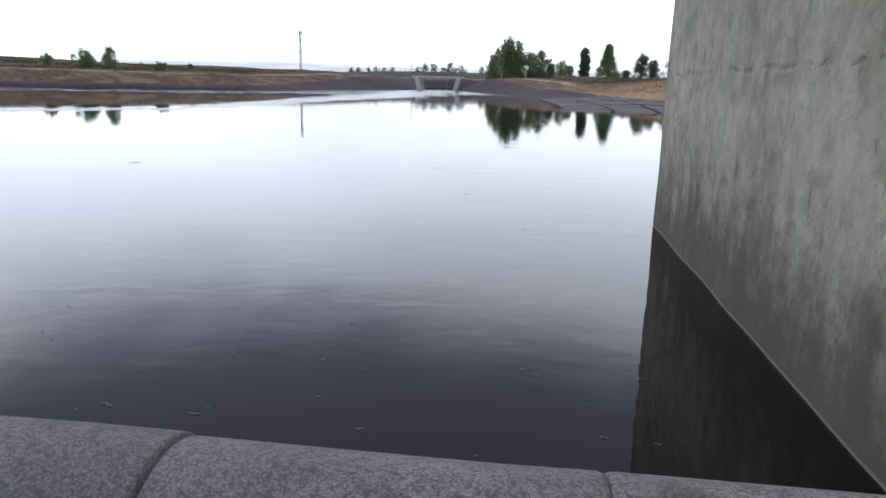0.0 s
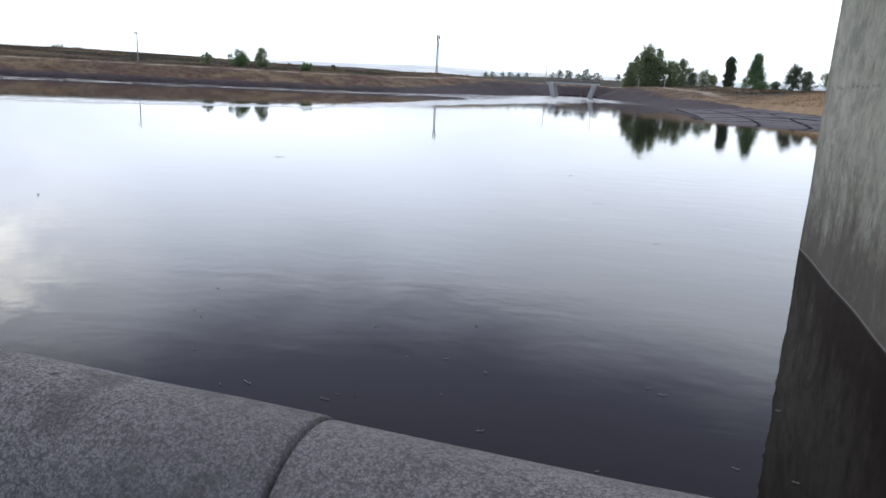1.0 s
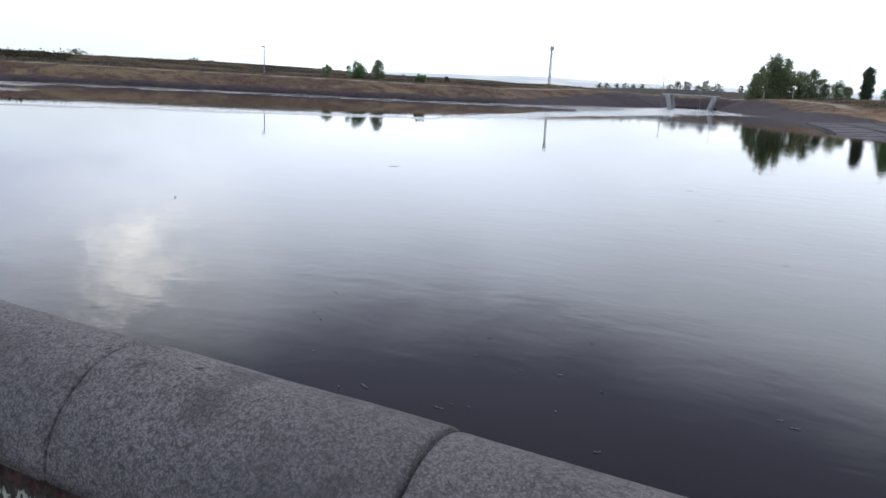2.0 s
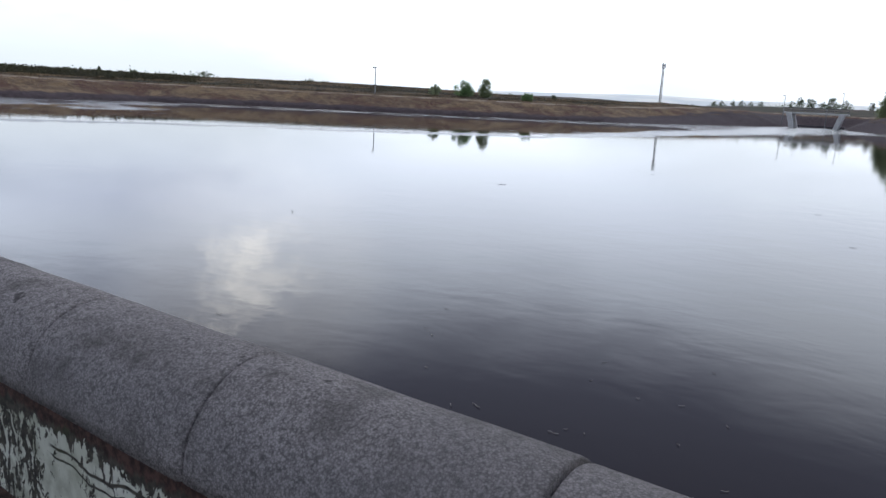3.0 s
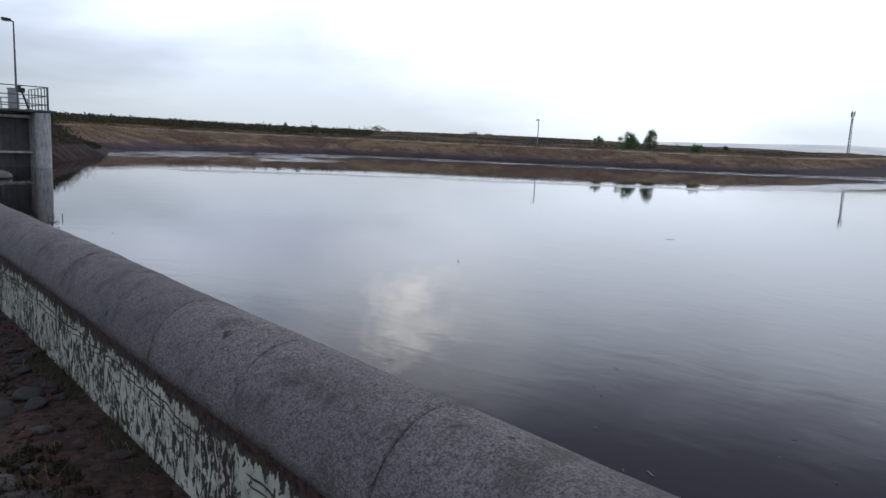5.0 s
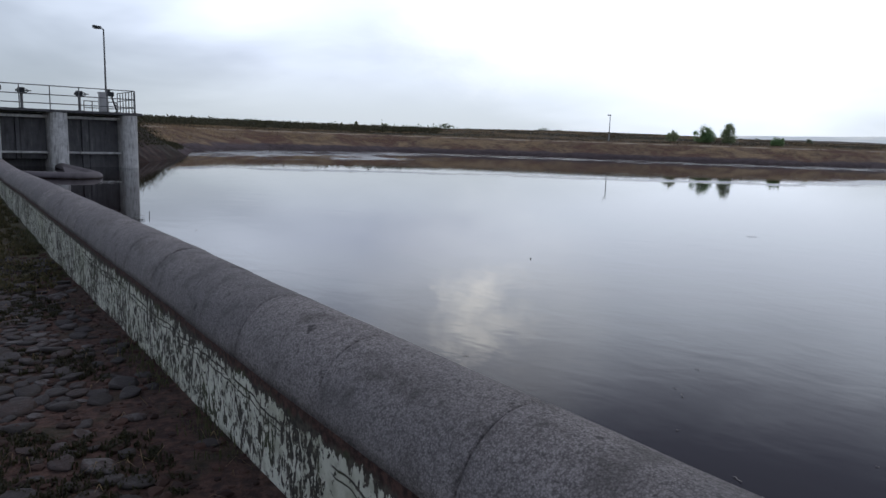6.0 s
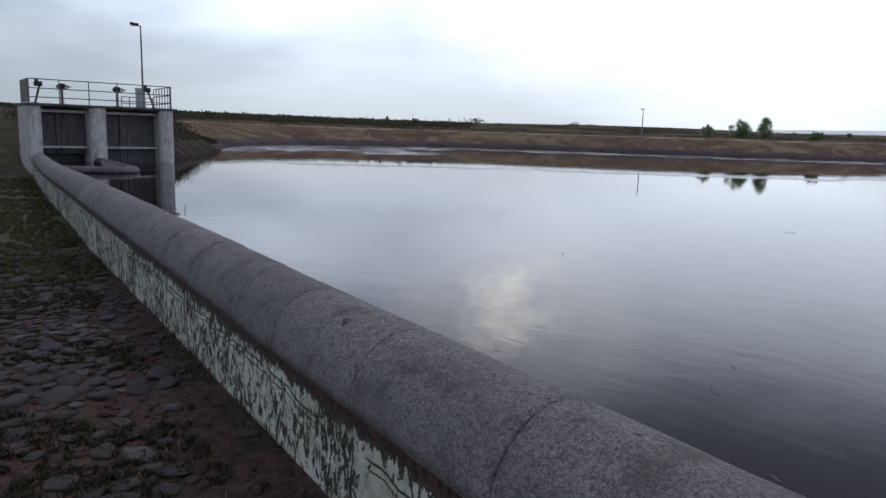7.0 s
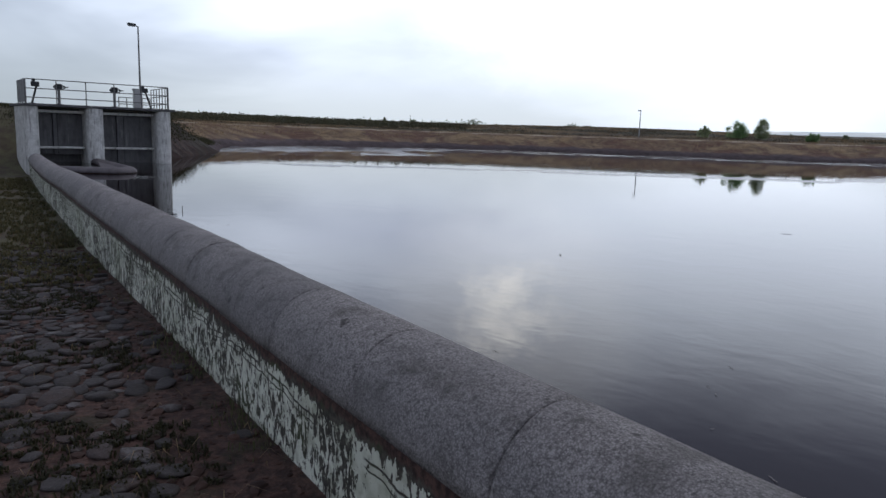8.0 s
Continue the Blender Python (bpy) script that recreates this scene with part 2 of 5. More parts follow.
def pier_material():
    """Old cast concrete: pale lime runs, dark blotches and drips, a cold joint, a brown splash stain and a lime line at the water."""
    mat, k = material("stained_grey_concrete")
    p = place(k)
    z = k.n("ShaderNodeSeparateXYZ", [p]).outputs[2]
    cloud = k.noise(p, 0.9, 5.0, 0.62)
    mottle = k.noise(p, 5.0, 6.0, 0.7, 0.4)
    f = k.math("ADD", k.math("MULTIPLY", cloud, 0.55), k.math("MULTIPLY", mottle, 0.45))
    tone = k.mix(k.step(f, 0.38, 0.62), (0.38, 0.368, 0.265), (0.66, 0.64, 0.5))
    runs = k.noise(k.scaled(p, 1.0, 1.0, 0.09), 4.2, 5.0, 0.62)
    tone = k.mix(k.step(runs, 0.52, 0.7, 0.0, 0.32), tone, (0.62, 0.64, 0.58))
    tone = k.mix(k.step(runs, 0.44, 0.3, 0.0, 0.2), tone, (0.23, 0.225, 0.185))
    blot = k.noise(p, 2.6, 7.0, 0.72, 0.5)
    tone = k.mix(k.step(blot, 0.5, 0.66, 0.0, 0.48), tone, (0.19, 0.18, 0.14))
    drip = k.math("MULTIPLY", k.step(k.noise(k.scaled(p, 1.0, 1.0, 0.28), 13.0, 4.0, 0.65), 0.58, 0.68), k.step(k.noise(p, 1.6, 3.0), 0.47, 0.6))
    tone = k.mix(k.math("MULTIPLY", drip, 0.55), tone, (0.12, 0.11, 0.085))
    speck = k.step(k.noise(p, 24.0, 3.0, 0.6), 0.66, 0.72)
    tone = k.mix(k.math("MULTIPLY", speck, 0.5), tone, (0.1, 0.095, 0.075))
    joint = k.math("ABSOLUTE", k.math("SUBTRACT", k.math("ADD", z, k.math("MULTIPLY", k.noise(p, 2.5, 5.0, 0.7), 0.16)), 1.93))
    joint = k.math("MULTIPLY", k.step(joint, 0.03, 0.002), k.step(k.noise(p, 5.2, 5.0, 0.7), 0.45, 0.6))
    tone = k.mix(k.math("MULTIPLY", joint, 0.4), tone, (0.09, 0.085, 0.07))
    splash = k.math("ADD", z, k.math("MULTIPLY", k.math("SUBTRACT", k.math("ADD", k.noise(p, 2.6, 7.0, 0.74), k.math("MULTIPLY", runs, 0.3)), 0.65), 2.2))
    tone = k.mix(k.step(splash, 1.4, 0.1, 0.0, 0.9), tone, (0.105, 0.083, 0.06))
    tone = k.mix(k.step(k.math("ADD", z, k.math("MULTIPLY", mottle, 0.03)), 0.042, 0.03, 0.0, 0.5), tone, (0.42, 0.4, 0.36))
    grain = k.noise(p, 70.0, 3.0, 0.6)
    tone = k.mix(k.math("MULTIPLY", grain, 0.22), tone, (0.1, 0.1, 0.1))
    h = k.math("SUBTRACT", k.math("ADD", k.math("MULTIPLY", grain, 0.5), k.math("MULTIPLY", mottle, 0.8)), k.math("ADD", joint, speck))
    finish(k, tone, 0.85, h, 0.5, 0.012)
    return mat


def ground_material():
    mat, k = material("bank_soil_and_dry_grass")
    p = place(k)
    shore = k.n("ShaderNodeAttribute", attribute_name="shore").outputs["Fac"]
    near = k.n("ShaderNodeAttribute", attribute_name="near").outputs["Fac"]
    apron = k.n("ShaderNodeAttribute", attribute_name="apron").outputs["Fac"]
    n1 = k.noise(p, 0.22, 5.0, 0.6)
    n2 = k.noise(p, 1.6, 5.0, 0.65)
    n3 = k.noise(p, 14.0, 4.0, 0.65)
    wob = k.math("ADD", shore, k.math("MULTIPLY", k.math("SUBTRACT", n1, 0.5), 3.2))
    mud = k.mix(k.step(n2, 0.3, 0.7), (0.042, 0.03, 0.034), (0.085, 0.063, 0.068))
    swath = k.noise(p, 0.2, 6.0, 0.72, 0.7)
    dry = k.mix(k.step(n2, 0.36, 0.64), k.mix(apron, (0.1, 0.062, 0.04), (0.34, 0.2, 0.095)), k.mix(apron, (0.22, 0.15, 0.085), (0.56, 0.39, 0.2)))
    dry = k.mix(k.math("MULTIPLY", k.step(swath, 0.48, 0.57, 0.0, 0.85), k.math("SUBTRACT", 1.0, k.math("MULTIPLY", apron, 0.7))), dry, k.mix(n2, (0.075, 0.03, 0.02), (0.13, 0.055, 0.036)))
    dry = k.mix(k.step(swath, 0.49, 0.4, 0.0, 0.55), dry, k.mix(n2, (0.27, 0.18, 0.09), (0.42, 0.3, 0.16)))
    dry = k.mix(k.step(n3, 0.4, 0.7, 0.0, 0.35), dry, (0.06, 0.05, 0.025))
    track = k.mix(n3, (0.34, 0.29, 0.21), (0.46, 0.4, 0.3))
    field = k.mix(k.step(n1, 0.35, 0.65), (0.04, 0.035, 0.02), (0.095, 0.07, 0.042))
    field = k.mix(k.step(k.noise(p, 0.05, 3.0), 0.5, 0.6, 0.0, 0.75), field, (0.034, 0.042, 0.018))
    mouth = k.n("ShaderNodeAttribute", attribute_name="mouth").outputs["Fac"]
    tone = k.mix(k.step(k.math("SUBTRACT", wob, k.math("ADD", k.math("MULTIPLY", mouth, 4.5), k.math("MULTIPLY", apron, 9.0))), 1.4, 2.4), mud, dry)
    verge = k.math("MULTIPLY", k.step(shore, 8.0, 8.5), k.step(shore, 10.6, 10.0))
    tone = k.mix(k.math("MULTIPLY", verge, k.step(apron, 0.3, 0.02, 0.0, 0.9)), tone, track)
    tone = k.mix(k.step(k.math("SUBTRACT", wob, k.math("MULTIPLY", apron, 13.0)), 11.5, 14.0), tone, field)
    bare = k.mix(k.step(n2, 0.35, 0.7), (0.014, 0.0075, 0.0055), (0.05, 0.023, 0.0165))
    bare = k.mix(k.step(n3, 0.45, 0.75, 0.0, 0.5), bare, (0.012, 0.008, 0.007))
    moss = k.mix(n3, (0.011, 0.013, 0.006), (0.026, 0.026, 0.012))
    bare = k.mix(k.step(n1, 0.5, 0.66, 0.0, 0.7), bare, moss)
    x = k.n("ShaderNodeSeparateXYZ", [p]).outputs[0]
    turf = k.mix(k.step(n2, 0.35, 0.65), (0.065, 0.047, 0.03), (0.1, 0.095, 0.045))
    y = k.n("ShaderNodeSeparateXYZ", [p]).outputs[1]
    loam = k.mix(k.step(n3, 0.35, 0.68), (0.034, 0.0175, 0.0135), (0.105, 0.056, 0.042))
    loam = k.mix(k.step(n2, 0.52, 0.66, 0.0, 0.6), loam, (0.03, 0.03, 0.013))
    bare = k.mix(k.step(y, 2.4, 1.8), bare, loam)
    bare = k.mix(k.math("MULTIPLY", k.step(y, 9.0, 7.0), k.step(k.math("ADD", x, k.math("MULTIPLY", n1, 4.0)), -7.0, -9.5)), bare, turf)
    tone = k.mix(near, tone, bare)
    # Far ground paled in patches: distance haze put into the soil colour.
    haze_patches = k.noise(p, 0.006, 2.0)
    tone = k.mix(k.math("MULTIPLY", k.step(shore, 200.0, 500.0), k.step(haze_patches, 0.45, 0.55)), tone, (0.33, 0.30, 0.22))
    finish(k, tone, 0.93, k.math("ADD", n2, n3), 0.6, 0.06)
    return mat


def leaf_material(name, a, b):
    mat, k = material(name)
    r = island(k)
    tone = k.mix(r, a, b)
    face = k.n("ShaderNodeBsdfPrincipled", {"Base Color": tone, "Roughness": 0.6})
    lit = k.n("ShaderNodeBsdfTranslucent", {"Color": tone})
    k.n("ShaderNodeOutputMaterial", [k.n("ShaderNodeMixShader", [0.6, face.outputs[0], lit.outputs[0]]).outputs[0]])
    return mat


WATER = water_material()
COPING = coping_material()
PEELING = peeling_material()
PIER = pier_material()
PALE = streaked_material("pale_weathered_concrete", (0.5, 0.5, 0.48), (0.76, 0.76, 0.74), (0.16, 0.15, 0.14), 0.8, 2.6)
GATE = streaked_material("dark_grey_gate_panels", (0.085, 0.085, 0.09), (0.13, 0.13, 0.135), (0.04, 0.035, 0.035), 0.6, 1.5)
SLAB = streaked_material("wet_concrete_slab", (0.06, 0.05, 0.056), (0.14, 0.125, 0.135), (0.045, 0.036, 0.04), 0.7, 0.4, 0.75)
# Bridge faces brightened in the colour to look lit; marker posts share it.
WHITE = streaked_material("brightened_concrete", (0.72, 0.72, 0.7), (0.86, 0.86, 0.84), (0.4, 0.38, 0.35), 0.4, 0.6)
GROUND = ground_material()
STEEL = plain("galvanised_steel", (0.11, 0.115, 0.12), (0.2, 0.2, 0.2), 6.0, 0.55, 0.5)
DARKSTEEL = plain("dark_painted_steel", (0.02, 0.025, 0.028), (0.05, 0.055, 0.06), 9.0, 0.5, 0.3)
CABINET = plain("light_grey_cabinet_paint", (0.4, 0.4, 0.39), (0.5, 0.5, 0.49), 3.0, 0.5)
SOIL = plain("damp_soil", (0.03, 0.018, 0.014), (0.08, 0.05, 0.036), 12.0, 0.95)
BARK = plain("bark", (0.05, 0.04, 0.03), (0.12, 0.095, 0.07), 14.0, 0.9)
LEAF = leaf_material("poplar_leaves", (0.23, 0.29, 0.16), (0.42, 0.47, 0.28))
PINE = leaf_material("dark_conifer_foliage", (0.12, 0.16, 0.1), (0.22, 0.265, 0.17))
BRIGHT = leaf_material("fresh_green_leaves", (0.16, 0.27, 0.115), (0.29, 0.43, 0.2))
TURF = leaf_material("verge_turf", (0.07, 0.07, 0.03), (0.17, 0.145, 0.07))
# Steel of the far mast and lamps, with distance haze mixed into its tones.
HAZESTEEL = plain("hazed_far_steel", (0.26, 0.27, 0.28), (0.36, 0.37, 0.38), 6.0, 0.6, 0.2)
STRAW = leaf_material("dry_grass", (0.19, 0.13, 0.08), (0.42, 0.31, 0.18))
WEED = leaf_material("weeds", (0.028, 0.03, 0.014), (0.07, 0.066, 0.032))
FRESH = leaf_material("wall_foot_grass", (0.06, 0.07, 0.03), (0.13, 0.135, 0.065))
THICKET = leaf_material("far_dark_thicket", (0.045, 0.045, 0.026), (0.1, 0.095, 0.055))
SCRUB = leaf_material("brown_scrub", (0.045, 0.04, 0.022), (0.12, 0.09, 0.055))
FOAM = plain("dried_foam_and_twigs", (0.3, 0.28, 0.26), (0.5, 0.48, 0.45), 60.0, 0.8)
TWIG = plain("wet_twig", (0.015, 0.012, 0.01), (0.05, 0.04, 0.03), 40.0, 0.7)


# ---- helpers for meshes ----
def finish_mesh(name, bm, mat, smooth=False):
    me = bpy.data.meshes.new(name)
    bmesh.ops.recalc_face_normals(bm, faces=bm.faces[:])
    bm.to_mesh(me)
    bm.free()
    me.materials.append(mat)
    if smooth:
        me.shade_smooth()
    return me


def part(name, bm, mat, parent=None, label="", smooth=False):
    ob = new(name, finish_mesh(name, bm, mat, smooth))
    ob.parent = parent
    if label:
        tagged(ob, label)
    return ob


def box(bm, x0, x1, y0, y1, z0, z1, m=None):
    made = bmesh.ops.create_cube(bm, size=1.0)["verts"]
    for v in made:
        v.co = Vector((x0 + (v.co.x + 0.5) * (x1 - x0), y0 + (v.co.y + 0.5) * (y1 - y0), z0 + (v.co.z + 0.5) * (z1 - z0)))
        if m is not None:
            v.co = m @ v.co
    return made


def bevelled(bm, width, segments=2):
    bmesh.ops.bevel(bm, geom=bm.edges[:], offset=width, segments=segments, affect="EDGES", profile=0.6, clamp_overlap=True)
    return bm


def rod(bm, a, b, r0, r1=None, sides=8):
    """A tapered round bar from a to b."""
    a, b = Vector(a), Vector(b)
    r1 = r0 if r1 is None else r1
    turn = (b - a).to_track_quat("Z", "Y").to_matrix()
    rings = []
    for c, r in ((a, r0), (b, r1)):
        rings.append([bm.verts.new(c + turn @ Vector((r * math.cos(i * math.tau / sides), r * math.sin(i * math.tau / sides), 0))) for i in range(sides)])
    for i in range(sides):
        bm.faces.new((rings[0][i], rings[0][(i + 1) % sides], rings[1][(i + 1) % sides], rings[1][i]))
    bm.faces.new(rings[0][::-1])
    bm.faces.new(rings[1])


def roughen(bm, size, scale):
    for v in bm.verts:
        v.co += noise.noise_vector(v.co * scale) * size


# ---- the plan ----
# outer foot of the basin wall, from its butt on the intake pier to the sluice
WALL = [(2.72, 0.715), (1.0, 0.815), (-1.0, 0.94), (-2.5, 1.064), (-4.0, 1.208), (-6.0, 1.403), (-9.0, 1.672), (-12.5, 1.995), (-17.0, 2.435), (-22.0, 2.88), (-27.5, 3.44), (-33.0, 4.03)]
BANK = [(-33.3, 9.9), (-38, 11.6), (-49, 18), (-66, 25), (-75, 38), (-77, 56), (-64, 72), (-50, 83), (-40, 92), (-31, 103), (-27, 120), (-22, 150),
        (-17.2, 168), (-16.2, 215), (-5.8, 215), (-4.8, 168), (0, 150), (4, 128), (5.6, 100), (6.3, 64), (8, 52.5), (13.4, 53), (24, 56), (34, 48), (34, 1.0)]
APRON_FROM = 17


def cumulative(line):
    total = [0.0]
    for a, b in zip(line, line[1:]):
        total.append(total[-1] + math.dist(a, b))
    return total


WALL_RUN = cumulative(WALL)


def smooth_wall(s):
    """Place and heading on the wall's foot, s metres from the pier."""
    def at(q):
        q = min(max(q, 0.0), WALL_RUN[-1])
        for i in range(len(WALL) - 1):
            if q <= WALL_RUN[i + 1] + 1e-9:
                f = (q - WALL_RUN[i]) / (WALL_RUN[i + 1] - WALL_RUN[i])
                return Vector(WALL[i]).lerp(Vector(WALL[i + 1]), f)
    span = min(1.5, s, WALL_RUN[-1] - s) if 0 < s < WALL_RUN[-1] else 0.0
    here = (at(s - span) + at(s) * 2 + at(s + span)) / 4
    lo, hi = max(s - 1.0, 0.0), min(s + 1.0, WALL_RUN[-1])
    ahead = (at(hi) - at(lo)).normalized()
    return here, ahead, Vector((ahead.y, -ahead.x))


def wall_fall(x):
    """How far the wall has sunk along its run towards the sluice."""
    return float(np.interp(x, [-33.0, -27.5, -22.0, -17.0, -12.5, -9.0, -6.0, -4.0, -2.5, -1.0], [-0.424, -0.379, -0.319, -0.227, -0.148, -0.102, -0.062, -0.031, -0.013, 0.0]))


def near_level(x):
    """Height of the ground along the outer side of the wall."""
    return np.interp(x, [-60, -42, -38, -35, -33, -27.5, -22, -17, -12.5, -9, -6, -4, -2.5, 6], [2.9, 2.3, 1.1, -0.2, -0.5, -0.49, -0.44, -0.39, -0.34, -0.24, -0.144, -0.08, -0.03, -0.06])


def line_distance(px, py, line):
    best = np.full(px.shape, 1e9)
    which = np.zeros(px.shape, int)
    for i, (a, b) in enumerate(zip(line, line[1:])):
        ex, ey = b[0] - a[0], b[1] - a[1]
        t = np.clip(((px - a[0]) * ex + (py - a[1]) * ey) / (ex * ex + ey * ey), 0, 1)
        d = np.hypot(px - a[0] - t * ex, py - a[1] - t * ey)
        hit = d < best
        best, which = np.where(hit, d, best), np.where(hit, i, which)
    return best, which


def inside(px, py, loop):
    res = np.zeros(px.shape, bool)
    for a, b in zip(loop, loop[1:] + loop[:1]):
        crosses = (a[1] > py) != (b[1] > py)
        with np.errstate(divide="ignore", invalid="ignore"):
            res ^= crosses & (px < (b[0] - a[0]) * (py - a[1]) / (b[1] - a[1] if b[1] != a[1] else 1e-9) + a[0])
    return res


MID_WALL = [(x + 0.02, y + 0.3) for x, y in WALL]
LOOP = [(34, 1.0)] + MID_WALL[:-1] + [(-33.2, 4.35), (-37.0, 4.35), (-37.0, 9.6), (-33.6, 9.6)] + BANK[:-1]
WALL_LINE = [(60, -2.5), (34, 0.8)] + MID_WALL + [(-33.6, 9.6), (-36.5, 10.2)]


def lie(px, py):
    """Height of the ground, the distance from the water's edge, and the weights of the near side and the apron."""
    px, py = np.asarray(px, float), np.asarray(py, float)
    bank, which = line_distance(px, py, BANK)
    wall, _ = line_distance(px, py, WALL_LINE)
    wet = inside(px, py, LOOP)
    apron = np.where(which >= APRON_FROM - 2, np.clip((122 - py) / 34, 0, 1), 0.0)
    apron = apron * apron * (3 - 2 * apron)
    wave = 0.35 * np.sin(px * 0.31 + 1.3 * np.sin(py * 0.17)) + 0.25 * np.sin(py * 0.43 + px * 0.11)
    s = np.maximum(bank + wave * np.clip(bank / 4, 0, 1), 0)
    steep = np.interp(s, [0, 1.6, 4.5, 7.5, 10.5, 14, 30, 60, 160, 600, 1600, 5000], [0, 0.55, 1.3, 2.1, 2.2, 2.4, 3.3, 4.5, 5.6, 9.5, 21, 46])
    gentle = np.interp(s, [0, 11, 14, 20, 24, 30, 160, 600, 1600, 5000], [0, 0.55, 1.3, 2.9, 3.25, 3.4, 5.4, 11, 25, 50])
    side = steep + (gentle - steep) * apron
    side = side + 0.95 * np.clip((py - 115) / 40, 0, 1) * np.clip((45 - np.abs(px + 11)) / 15, 0, 1) * np.clip(s / 5, 0, 1)
    side = np.where(which <= 1, np.interp(s, [0, 3.2, 6, 30, 60, 160, 600, 5000], [0, 2.2, 2.5, 3.2, 4.0, 5, 9, 46]), side)
    side = side - 0.8 * np.exp(-(((px + 130) / 60) ** 2 + ((py - 45) / 50) ** 2)) * np.clip((s - 14) / 20, 0, 1)
    bump = 0.10 * np.sin(px * 1.7 + py * 0.6) * np.sin(py * 1.3 - px * 0.4) * np.clip((s - 3) / 4, 0, 1) + 0.5 * np.sin(px * 0.045 + 2) * np.sin(py * 0.05) * np.clip((s - 14) / 40, 0, 1)
    side = side + bump
    away = np.clip((np.hypot(px, py + 4) - 45) / 300, 0, 1)
    home = near_level(px) + 0.012 * np.sin(px * 3.1) * np.sin(py * 2.7) + away * 3.0 - 0.03 * np.clip(-py - 1, 0, 6)
    near = np.clip(bank / (bank + wall + 1e-6) * 2.4 - 0.7, 0, 1)
    near = near * near * (3 - 2 * near)
    z = side * (1 - near) + home * near
    z = np.where(wet, -np.minimum(1.3, 0.02 + bank * 0.3 + np.where(px < -33.2, 1.0, 0)), z)
    mouth = np.clip((py - 98) / 62, 0, 1) * np.clip((40 - np.abs(px + 11)) / 12, 0, 1)
    near = np.where(which <= 1, np.maximum(near, np.clip((30 - s) / 12, 0, 1)), near)
    return z, np.where(wet, 0.0, s), near * (~wet), apron, mouth


def spread(*pieces):
    out = []
    for a, b, n in pieces:
        out.extend(np.linspace(a, b, n, endpoint=False))
    return out


def geometric(start, step, grow, count):
    out, v = [], start
    for _ in range(count):
        v += step
        step *= grow
        out.append(v)
    return out


def build_ground():
    xs = [-90 - v for v in geometric(0, 2, 1.13, 44)][::-1] + spread((-90, -40, 50), (-40, 4, 110), (4, 36, 40)) + [36] + [36 + v for v in geometric(0, 2, 1.13, 44)]
    ys = [-6 - v for v in geometric(0, 0.8, 1.17, 44)][::-1] + spread((-6, 0.3, 24), (0.3, 5, 40), (5, 60, 68), (60, 130, 60), (130, 220, 40)) + [220] + [220 + v for v in geometric(0, 3, 1.13, 42)]
    gx, gy = np.meshgrid(xs, ys)
    z, shore, near, apron, mouth = lie(gx, gy)
    nx, ny = len(xs), len(ys)
    verts = np.stack([gx, gy, z], -1).reshape(-1, 3)
    faces = [(j * nx + i, j * nx + i + 1, (j + 1) * nx + i + 1, (j + 1) * nx + i) for j in range(ny - 1) for i in range(nx - 1)]
    me = bpy.data.meshes.new("ground")
    me.from_pydata(verts.tolist(), [], faces)
    for name, values in (("shore", shore), ("near", near), ("apron", apron), ("mouth", mouth)):
        me.attributes.new(name, "FLOAT", "POINT").data.foreach_set("value", values.ravel().astype(np.float32))
    me.materials.append(GROUND)
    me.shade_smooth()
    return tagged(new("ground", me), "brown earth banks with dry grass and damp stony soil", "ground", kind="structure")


ground = build_ground()


# a wind line on the water
BREEZE = [(-34.0, 12.5), (-27.6, 23.4), (-21.5, 30.0), (-15.6, 37.0), (-14.3, 60.0), (-11.5, 92.0), (-11.0, 165.0)]


def build_water():
    bm = bmesh.new()
    rim = [(34, 0.9)] + [(x, y + 0.45) for x, y in WALL] + [(-34.4, 4.5), (-34.4, 9.9)]
    rim += [(-40, 9), (-52, 15), (-70, 21), (-80, 37), (-82, 58), (-68, 76), (-53, 87), (-44, 96), (-35, 106), (-31, 121), (-26, 151), (-21, 168), (-20, 218), (-2, 218), (-1, 168),
            (4, 151), (9, 128), (10, 100), (11, 64), (12, 57), (24, 61), (40, 50)]
    bm.faces.new([bm.verts.new((x, y, 0)) for x, y in rim])
    for axis, lo, hi in ((Vector((1, 0, 0)), -82, 40), (Vector((0, 1, 0)), 2, 218)):
        for v in range(lo, hi, 2 if axis.x else 3):
            bmesh.ops.bisect_plane(bm, geom=bm.verts[:] + bm.edges[:] + bm.faces[:], plane_co=axis * (v + 0.5), plane_no=axis)
    sheet = part("water", bm, WATER)
    co = np.array([v.co[:] for v in sheet.data.vertices])
    d, which = line_distance(co[:, 0], co[:, 1], BREEZE)
    half = np.interp(np.hypot(co[:, 0], co[:, 1]), [30, 45, 70, 100, 140], [1.1, 1.5, 3.0, 6.0, 9.0])
    shore, which = line_distance(co[:, 0], co[:, 1], BANK[1:18])
    far = np.clip((np.hypot(co[:, 0], co[:, 1]) - 44) / 14, 0, 1)
    for name, values in (("breeze", np.clip(1 - d / half * 0.5, 0, 1)), ("film", np.clip((26 - shore) / 12, 0, 1) * far)):
        sheet.data.attributes.new(name, "FLOAT", "POINT").data.foreach_set("value", values.astype(np.float32))
    return tagged(sheet, "still dark brown basin water reflecting a grey sky", "water", kind="structure")


water = build_water()


